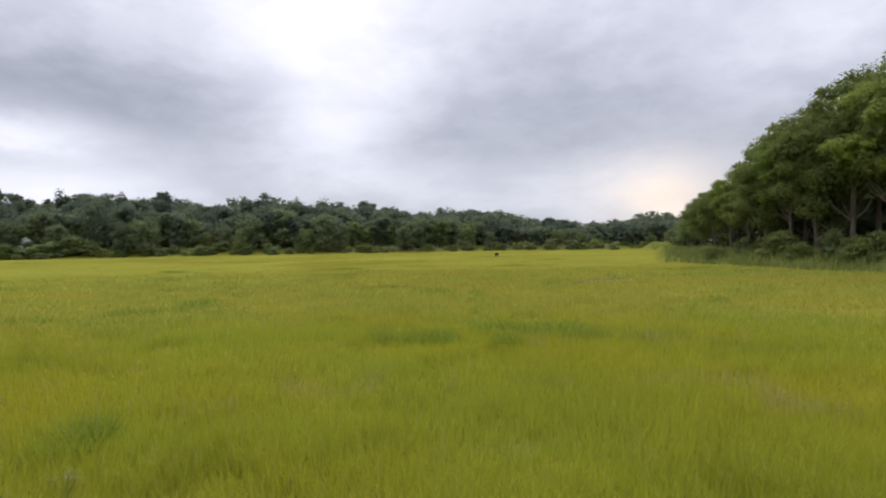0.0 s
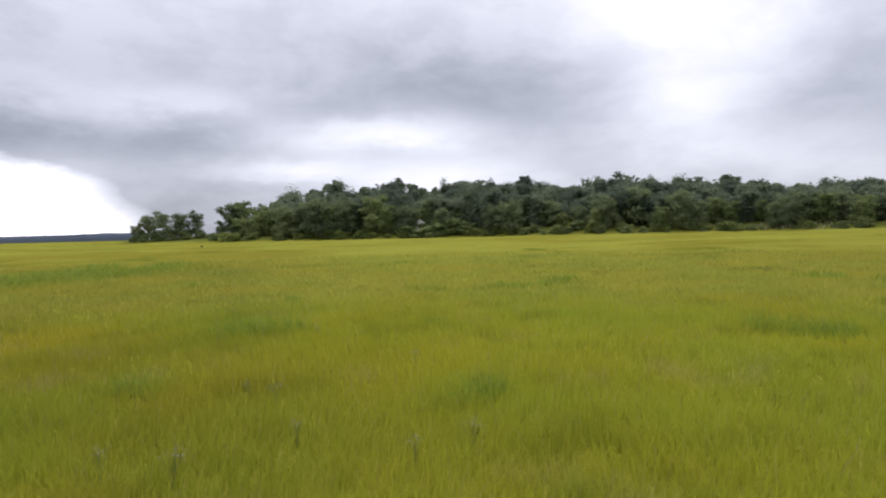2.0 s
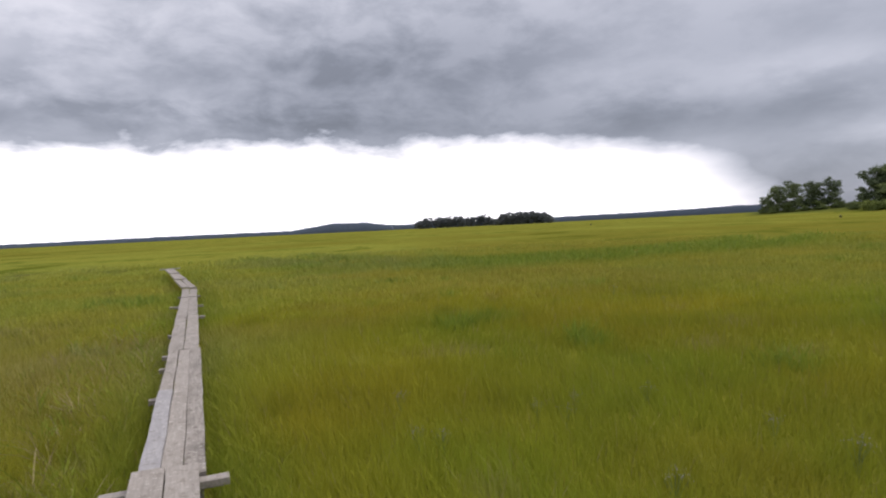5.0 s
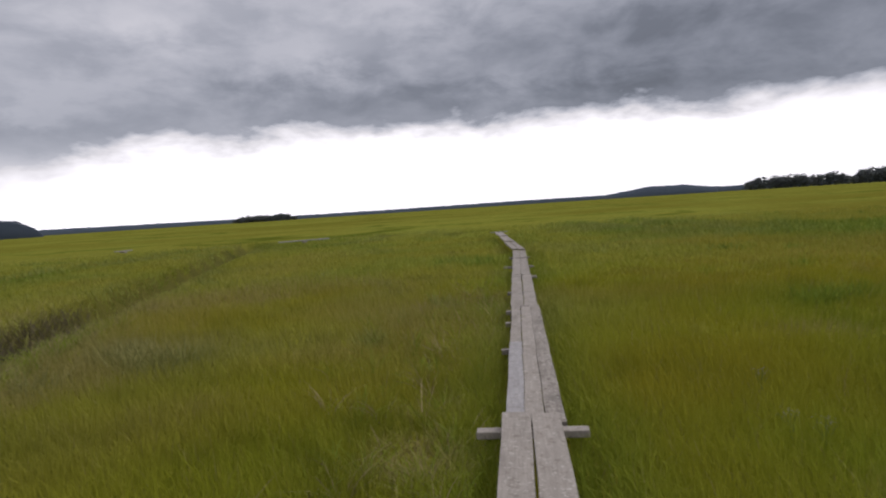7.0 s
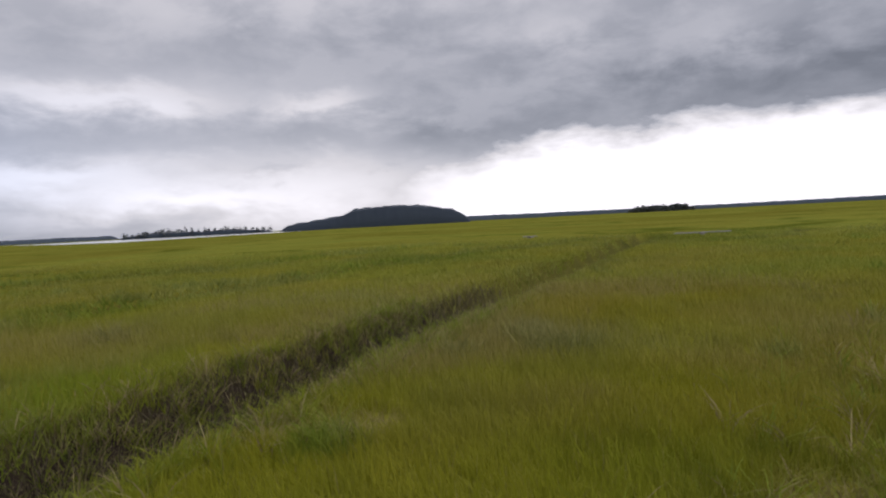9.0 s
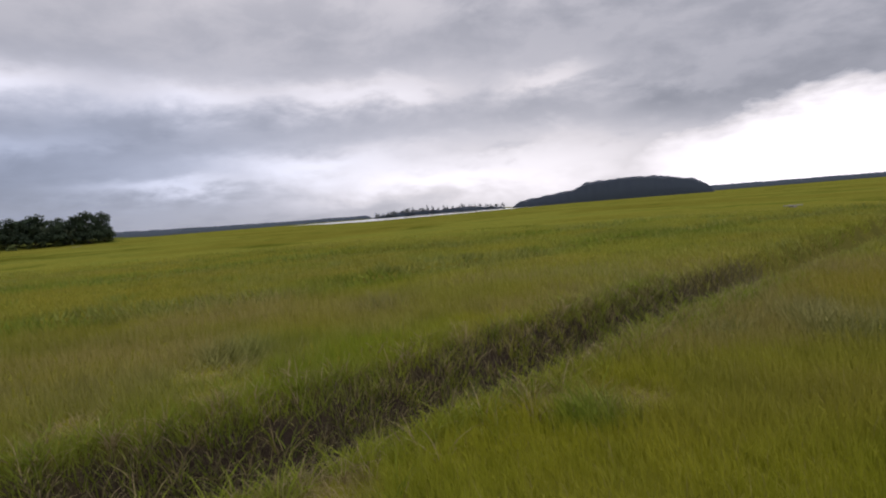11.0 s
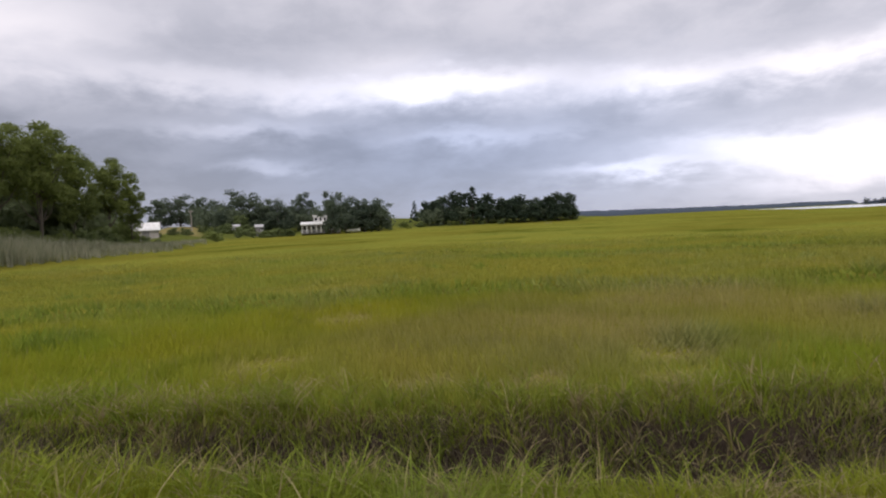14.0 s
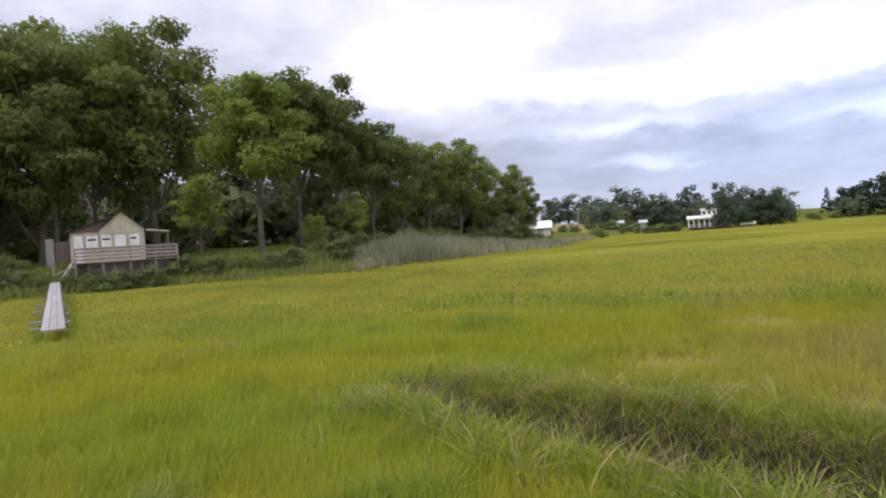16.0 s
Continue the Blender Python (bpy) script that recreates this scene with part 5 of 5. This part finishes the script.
reeds("reeds", 236, 258, 6.5, 2.4, REED, "tall grey-green reed bed along the bank", 34)
reeds("reeds", 258, 286, 3.5, 1.0, SEDGE, "low green sedge along the foot of the bank", 34)
reeds("reeds", 325, 346, 6.0, 0.85, SEDGE, "light green sedge in front of the wood", 30)
reeds("reeds", 37.5, 46.5, 9.0, 2.6, REEDGREEN, "pale green reed bed at the far wood's edge", 5)
reeds("reeds", 1, 12, 6.0, 1.8, REED, "pale reed bed at the far wood's edge", 4)
reeds("reeds", 347.5, 357, 6.0, 1.8, REED, "pale reed bed at the far wood's edge", 4)


# ---------------------------------------------------------------- the hut on the bank
def boxed(name, dims, material, parent, label="", m=None, bevel=0.0):
    bm = bmesh.new()
    box(bm, *dims, m=m, bevel=bevel)
    return part(name, bm, material, parent, label)


def slab(bm, x0, z0, x1, z1, y0, y1, thick):
    """A sloping roof slab from (x0, z0) to (x1, z1), along y."""
    prism(bm, [(x0, z0), (x1, z1), (x1, z1 + thick), (x0, z0 + thick)], y0, y1)


def hut():
    hx, hy = polar(277.0, 50.2)
    root = thing("hut", pose(hx, hy, 0, 0, 0, -82), "small cream-painted wooden hut with a railed deck over the bank", "hut")
    bm = bmesh.new()
    prism(bm, [(-1.45, 2.1), (1.45, 2.1), (1.45, 4.32), (0, 5.58), (-1.45, 4.32)], 0, 4.2)
    part("gable_wall", bm, CREAM, root, "cream boarded gable wall")
    boxed("side_wing", (-3.25, -1.453, 0.06, 3.8, 2.1, 4.18), CREAM, root, "low cream side wing")
    for sx in (-1, 1):
        bm = bmesh.new()
        slab(bm, sx * 1.62, 4.20, 0, 5.60, -0.18, 4.4, 0.09)
        part("roof", bm, SHINGLE, root, "dark shingled roof")
    bm = bmesh.new()
    prism(bm, [(-3.3, 4.19), (-0.75, 4.19), (-0.75, 5.12)], 0.02, 4.0)
    part("wing_gable", bm, BROWN, root, "dark boarded end of the side wing's roof")
    bm = bmesh.new()
    slab(bm, -3.55, 4.12, -0.55, 5.22, -0.2, 4.2, 0.08)
    part("wing_roof", bm, SHINGLE, root, "dark shingled lean-to roof of the side wing")
    for sx in (-1, 1):
        bm = bmesh.new()
        slab(bm, sx * 1.60, 4.16, sx * 0.02, 5.53, -0.055, -0.003, 0.12)
        part("barge_board", bm, CREAM, root)
    boxed("trim_board", (-2.4, 1.3, -0.045, -0.003, 4.08, 4.19), CREAM, root)
    for x0, x1, slot in ((-2.32, -1.50, 0.55), (-1.38, -0.66, 0.45), (-0.56, 0.28, 0.0), (0.40, 1.16, 0.4)):
        shutter = boxed("shutter", (x0, x1, -0.04, -0.003, 3.08, 4.05), WHITE, root, "faded white window shutter")
        for z0, z1 in ((3.08, 3.14), (3.99, 4.05)):
            boxed("batten", (x0 + 0.01, x1 - 0.01, -0.062, -0.041, z0, z1), CREAM, shutter)
        for xx in (x0, x1 - 0.06):
            boxed("stile", (xx + 0.002, xx + 0.058, -0.06, -0.041, 3.145, 3.985), CREAM, shutter)
        # a black strip gives the gap its darkness; nothing is cut open
        if slot:
            boxed("opening", (x0 + 0.12, x0 + 0.12 + slot, -0.052, -0.0415, 3.62, 3.74), BLACK, shutter, "black strip standing in for the dark gap over the shutter")
    boxed("door", (-3.02, -2.48, -0.01, 0.055, 2.12, 4.0), WHITE, root, "white boarded door")
    boxed("lean_to", (-4.2, -3.255, 0.8, 3.2, 1.0, 3.7), BROWN, root, "dark brown lean-to")
    boxed("end_panel", (-4.75, -4.25, 0.6, 0.68, 1.6, 3.9), GREYPAINT, root, "pale upright panel")
    for i in range(14):
        boxed("deck_board", (-3.0, 3.55, -1.6 + i * 0.114, -1.6 + i * 0.114 + 0.105, 2.03, 2.07), BOARD, root)
    for x in (-2.95, -1.3, 0.4, 2.0, 3.45):
        post = boxed("rail_post", (x - 0.045, x + 0.045, -1.56, -1.47, 0.3, 3.06), BOARD, root)
        boxed("post_cap", (x - 0.06, x + 0.06, -1.575, -1.455, 3.062, 3.085), BOARD, post)
    for z in (2.22, 2.46, 2.70, 2.94):
        boxed("rail", (-3.0, 3.5, -1.605, -1.564, z, z + 0.14), BOARD, root, "weathered grey railing board")
    for y0, y1 in ((-1.45, -0.75), (-0.70, -0.02)):
        for z in (2.3, 2.62, 2.92):
            boxed("side_rail", (3.46, 3.50, y0, y1, z, z + 0.13), BOARD, root)
    boxed("skirt", (-2.3, 3.3, -0.9, -0.82, 0.5, 2.02), DARKBOARD, root, "dark boarded skirting under the deck")
    for x in (-2.2, -0.6, 1.1, 2.8):
        boxed("pile", (x - 0.09, x + 0.09, -1.35, -1.17, 0.2, 2.02), DARKBOARD, root, bevel=0.02)
    boxed("floor_beam", (-3.2, 3.4, -0.2, 0.0, 1.75, 2.02), DARKBOARD, root)
    boxed("base", (-3.2, 1.4, 0.1, 4.0, 0.2, 2.1), GREYPAINT, root, "grey block base")
    bm = bmesh.new()
    slab(bm, 1.6, 4.22, 3.15, 4.02, -0.3, 2.2, 0.05)
    part("awning", bm, WHITE, root, "thin pale awning")
    for y in (-0.2, 2.0):
        boxed("awning_post", (2.95, 3.03, y, y + 0.08, 2.07, 4.04), DARKBOARD, root)
    steps = part("stair", plank_mesh(1.6, 0.22, 0.05), BOARD, root, "short wooden stair to the plank walk", at=pose(-3.9, -1.9, 0.85, 0, -52, 40))
    for i in range(5):
        boxed("tread", (-4.1 + i * 0.2, -3.75 + i * 0.2, -2.1 + i * 0.12, -1.4 + i * 0.12, 0.92 + i * 0.22, 0.96 + i * 0.22), BOARD, root)
    boxed("stair_post", (-4.25, -4.16, -2.1, -2.01, 0.3, 1.95), BOARD, root)
    boxed("stair_rail", (-4.25, -3.0, -2.08, -2.03, 1.6, 1.7), BOARD, root, m=Matrix.Translation((-3.6, 0, 1.65)) @ pose(0, 0, 0, 0, -22, 0) @ Matrix.Translation((3.6, 0, -1.65)))


hut()


def gabled_house(name, m, wide, deep, base, eave, ridge, walls, roof, label, windows=(), along_x=True, door=None):
    """A house with its front at y = 0, gables at its sides or front, windows as (x, z, width, height)."""
    root = thing(name, m, label, "house")
    w = wide / 2
    bm = bmesh.new()
    if along_x:
        box(bm, -w, w, 0, deep, base, eave)
        for sx in (-1, 1):
            x0, x1 = sorted((sx * w, sx * (w - 0.15)))
            verts = [bm.verts.new((x, y, z)) for x in (x0, x1) for y, z in ((0, eave), (deep, eave), (deep / 2, ridge))]
            for f in ((0, 1, 2), (3, 5, 4), (0, 2, 5, 3), (1, 4, 5, 2)):
                bm.faces.new([verts[i] for i in f])
    else:
        prism(bm, [(-w, base), (w, base), (w, eave), (0, ridge), (-w, eave)], 0, deep)
    part("wall", bm, walls, root)
    for side in (-1, 1):
        bm = bmesh.new()
        if along_x:
            y0, y1 = (-0.3, deep / 2) if side < 0 else (deep + 0.3, deep / 2)
            drop = 0.3 * (ridge - eave) / (deep / 2)
            pts = [(y0, eave - drop + 0.01), (y1, ridge + 0.01), (y1, ridge + 0.16), (y0, eave - drop + 0.16)]
            a = [bm.verts.new((-w - 0.3, y, z)) for y, z in pts]
            c = [bm.verts.new((w + 0.3, y, z)) for y, z in pts]
            bm.faces.new(a)
            bm.faces.new(c[::-1])
            for i in range(4):
                bm.faces.new((a[i], a[(i + 1) % 4], c[(i + 1) % 4], c[i]))
        else:
            drop = 0.25 * (ridge - eave) / w
            slab(bm, side * (w + 0.25), eave - drop + 0.01, 0, ridge + 0.01, -0.3, deep + 0.3, 0.14)
        part("roof", bm, roof, root)
    for x, z, ww, hh in windows:
        frame_ob = boxed("window", (x - ww / 2, x + ww / 2, -0.06, -0.004, z, z + hh), WHITE, root, "white-framed window")
        boxed("pane", (x - ww / 2 + 0.08, x + ww / 2 - 0.08, -0.075, -0.062, z + 0.08, z + hh - 0.08), GLASS, frame_ob)
        boxed("glazing_bar", (x - ww / 2 + 0.08, x + ww / 2 - 0.08, -0.085, -0.077, z + hh / 2 - 0.03, z + hh / 2 + 0.03), WHITE, frame_ob)
    if door:
        x, z, ww, hh = door
        boxed("door", (x - ww / 2, x + ww / 2, -0.05, -0.004, z, z + hh), GREYPAINT, root)
    return root


def facing(b, d, z):
    """A pose at that bearing whose front looks back at the marsh's middle."""
    x, y = polar(b, d)
    return pose(x, y, z, 0, 0, b)


gabled_house("house", facing(278.2, 72, 0), 7, 7, 1.5, 8.6, 11.8, PALEWALL, SHINGLE, "tall pale house behind the bank's oaks", [(-2.6, 3.5, 1.1, 1.6), (0, 3.5, 1.1, 1.6), (2.6, 3.5, 1.1, 1.6), (-2.6, 6.2, 1.1, 1.5), (0.6, 6.2, 1.1, 1.5), (2.6, 6.2, 1.1, 1.5), (0.0, 9.2, 1.0, 1.4)], along_x=False)
gabled_house("shed", facing(240.95, 115, 0), 5.0, 4.4, 0.6, 3.25, 4.4, PALEWALL, WHITE, "small white shed behind the reed bed", [(-1.0, 1.9, 0.7, 0.8)], door=(0.5, 1.2, 1.1, 1.9))
# the long white house and its upper storey
m = facing(226.2, 218, 0)
house = gabled_house("house", m, 13.2, 7.5, 0.4, 4.0, 4.7, GREYPAINT, WHITE, "long low white house with a columned porch at the marsh edge", [(-5.2, 1.9, 1.2, 1.5), (-2.9, 1.9, 1.2, 1.5), (3.2, 1.9, 1.2, 1.5), (5.4, 1.9, 1.2, 1.5)], door=(0.2, 1.0, 1.1, 2.1))
boxed("porch_floor", (-6.6, 6.6, -2.4, 0.0, 0.8, 1.0), GREYPAINT, house)
boxed("porch_roof", (-6.8, 6.8, -2.7, 0.0, 3.6, 3.85), WHITE, house)
for i in range(9):
    column = boxed("column", (-6.5 + i * 1.6, -6.22 + i * 1.6, -2.4, -2.12, 1.0, 3.6), WHITE, house, "white porch column")
    boxed("plinth", (-6.56 + i * 1.6, -6.16 + i * 1.6, -2.46, -2.06, 0.99, 1.15), WHITE, column)
for i in range(4):
    boxed("porch_rail", (-6.2 + i * 3.2, -3.3 + i * 3.2, -2.32, -2.24, 1.75, 1.85), WHITE, house)
boxed("upper_wall", (-2.4, 2.2, 1.2, 6.2, 4.3, 6.6), WHITE, house)
boxed("upper_roof", (-2.8, 2.6, 0.8, 6.6, 6.6, 7.0), WHITE, house, "pale flat upper roof")
for x in (-1.6, 0.0, 1.5):
    pane = boxed("window", (x - 0.45, x + 0.45, 1.14, 1.196, 5.0, 6.2), WHITE, house)
    boxed("pane", (x - 0.37, x + 0.37, 1.12, 1.138, 5.08, 6.12), GLASS, pane)
gabled_house("shed", facing(233.8, 214, 0), 4.0, 4.0, 0.5, 4.1, 4.9, GREYPAINT, TIN, "small shed with a pale roof among the bushes", [(0, 2.6, 0.9, 0.9)])
gabled_house("shed", facing(231.6, 218, 0), 2.4, 3.0, 0.5, 3.9, 4.6, GREYPAINT, TIN, "low shed with a pale roof beside the bushes", [(0.6, 2.6, 0.9, 0.9)])
gabled_house("house", facing(205.9, 303, 0), 5.0, 6.0, 0.3, 5.6, 7.6, GREYPAINT, DARKBOARD, "pale grey house half hidden by pines", [(-1.2, 2.8, 1.0, 1.4), (1.2, 2.8, 1.0, 1.4)], along_x=False)
gabled_house("house", facing(36.9, 221, 0), 4.0, 6.0, 0.5, 5.6, 7.0, WHITE, SHINGLE, "small white house behind the bushes at the wood's edge", [(0, 4.0, 0.9, 1.2)], along_x=False)


for b, d, h in ((229.6, 212, 3.4), (230.6, 210, 3.0), (231.3, 211, 2.6), (232.4, 209, 3.4), (233.4, 206, 3.0), (235.0, 190, 2.6), (236.2, 180, 2.4), (228.9, 212, 2.6), (234.4, 200, 3.6), (238.6, 128, 1.6), (237.6, 135, 1.8)):
    kinds.plant("bush_a", stand(b, d, h / 10, 1.2))


def boat():
    x, y = polar(223.3, 219)
    root = thing("boat", pose(x, y, float(ground_height(x, y)) + 0.35, 0, 0, 223 + 8), "small white boat laid up beside the house", "boat")
    bm = bmesh.new()
    rows = []
    for i in range(9):
        t = i / 8
        half = 0.95 * (1 - max(0, t - 0.55) ** 2 * 4.6)
        lift = 0.35 * max(0, t - 0.5) ** 2 * 4
        rows.append([bm.verts.new((-2.3 + 4.6 * t, y2, z)) for y2, z in ((-half, 0.95 + lift), (-half * 0.75, 0.35), (0, lift * 0.5), (half * 0.75, 0.35), (half, 0.95 + lift))])
    for a, c in zip(rows, rows[1:]):
        for k in range(4):
            bm.faces.new((a[k], a[k + 1], c[k + 1], c[k]))
    bm.faces.new(rows[0])
    part("hull", bm, WHITE, root)
    boxed("deck", (-2.2, 1.2, -0.85, 0.85, 0.8, 0.9), GREYPAINT, root)
    for xx in (-1.3, 0.9):
        boxed("cradle", (xx, xx + 0.15, -0.8, 0.8, -0.4, 0.3), DARKBOARD, root)


boat()


def utility_pole():
    x, y = polar(237.15, 190)
    root = thing("utility_pole", pose(x, y, float(ground_height(x, y)), 0, 0, 60), "grey wooden utility pole on the field's edge", "pole")
    v, t = tube([(0, 0, -0.3), (0, 0, 3), (0, 0, 6.0)], [0.17, 0.15, 0.12], 9)
    part("pole", mesh_of("pole", v, t), BOARD, root)
    boxed("crossarm", (-0.9, 0.9, -0.06, 0.06, 5.4, 5.54), BOARD, root)
    for xx in (-0.8, -0.3, 0.3, 0.8):
        boxed("insulator", (xx - 0.05, xx + 0.05, -0.05, 0.05, 5.54, 5.7), WHITE, root, bevel=0.015)


utility_pole()


def fly_trap():
    root = thing("fly_trap", pose(0, 0, 0), "black box fly trap on wooden legs in the open marsh", "fly trap", "fly traps on the marsh")
    bm = bmesh.new()
    box(bm, -0.36, 0.36, -0.30, 0.30, 0.42, 0.92, bevel=0.015)
    part("case", bm, BLACK, root)
    boxed("lid", (-0.4, 0.4, -0.34, 0.34, 0.921, 0.95), BLACK, root)
    boxed("collector", (-0.15, 0.15, -0.15, 0.15, 0.951, 1.08), DARKBOARD, root, bevel=0.02)
    for sx in (-1, 1):
        for sy in (-1, 1):
            boxed("leg", (sx * 0.30 - 0.03, sx * 0.30 + 0.03, sy * 0.25 - 0.03, sy * 0.25 + 0.03, -0.3, 0.42), DARKBOARD, root)
    return root


trap = fly_trap()
for i, (b, d, turn) in enumerate(((357.8, 95, 20), (56.1, 108, 65), (75.4, 172, 100))):
    x, y = polar(b, d)
    m = pose(x, y, float(ground_height(x, y)), 0, 0, turn)
    m = m @ Matrix.Scale(0.65, 4)
    if i == 0:
        trap.matrix_basis = m
    else:
        copy_thing(trap, m)

# boards washed up on the marsh
for b, d, length, turn in ((130.4, 40.6, 3.2, 12), (145.1, 47, 1.2, 30), (205.3, 215, 2.4, 10)):
    x, y = polar(b, d)
    root = thing("drift_board", pose(x, y, 0.33, 0, 0, b + turn), "bleached board washed up on the marsh grass", "board", "drift boards")
    part("board", plank_mesh(length, 0.22, 0.06), PALEBOARD, root, at=Matrix.Translation((-length / 2, 0, 0)))
    boxed("cross_board", (-0.1, 0.1, -0.3, 0.3, -0.1, -0.002), BOARD, root)


def sea_lavender():
    root = thing("sea_lavender", pose(0, 0, 0), "small pale tuft of sea lavender in the marsh grass", "plant", "sea lavender tufts")
    r = np.random.default_rng(77)
    stems, heads = [], []
    for i in range(9):
        a, o = r.uniform(0, 6.28), r.uniform(0.01, 0.10)
        top = np.array([math.cos(a) * o, math.sin(a) * o, r.uniform(0.22, 0.31)])
        stems.append(tube([(0, 0, 0), top * [0.4, 0.4, 0.6], top], [0.003, 0.0025, 0.002], 4))
        for k in range(4):
            c = top + r.normal(0, 0.02, 3)
            heads.append((ICO_V * r.uniform(0.002, 0.0042) + c, ICO_F))
    tagged(part("stem_tuft", mesh_of("stem_tuft", *joined(stems)), SEDGE, root), kind="stuff")
    tagged(part("flower_spray", mesh_of("flower_spray", *joined(heads)), FLOWER, root, "pale grey-lilac blooms"), kind="stuff")
    return root


plant = sea_lavender()
spots = [(-4.97, -0.31), (-5.96, 1.57), (-4.22, 3.43), (-4.98, 2.19), (-5.73, 0.53), (-5.38, 6.58), (-2.9, 4.1), (-5.6, 0.75), (-5.9, 0.9), (-3.1, 3.6)]
for i in range(10):
    b, d = random.uniform(40, 95), random.choice((random.uniform(4, 8), random.uniform(9, 15)))
    spots.append(polar(b, d))
for i, (x, y) in enumerate(spots):
    m = pose(x, y, float(ground_height(x, y)), 0, 0, random.uniform(0, 360)) @ Matrix.Scale(random.uniform(0.75, 1.05), 4)
    if i == 0:
        plant.matrix_basis = m
    else:
        copy_thing(plant, m).scale = m.to_scale()

# understorey that closes the wood behind the bank
spots = []
for back in (21, 32, 44, 58):
    b = 245.0
    while b < 336:
        e = float(np.interp(b if b < 285 else b - 360, EDGE_BEARING, EDGE_FAR))
        spots.append((*polar(b, e + back + random.uniform(-4, 4)), random.uniform(5, 9), random.uniform(6, 9), 0))
        b += random.uniform(1.8, 3.2)
woods("understorey", spots, WOODS, "dark green undergrowth deep in the bank's wood", 260, 3, 0.5)
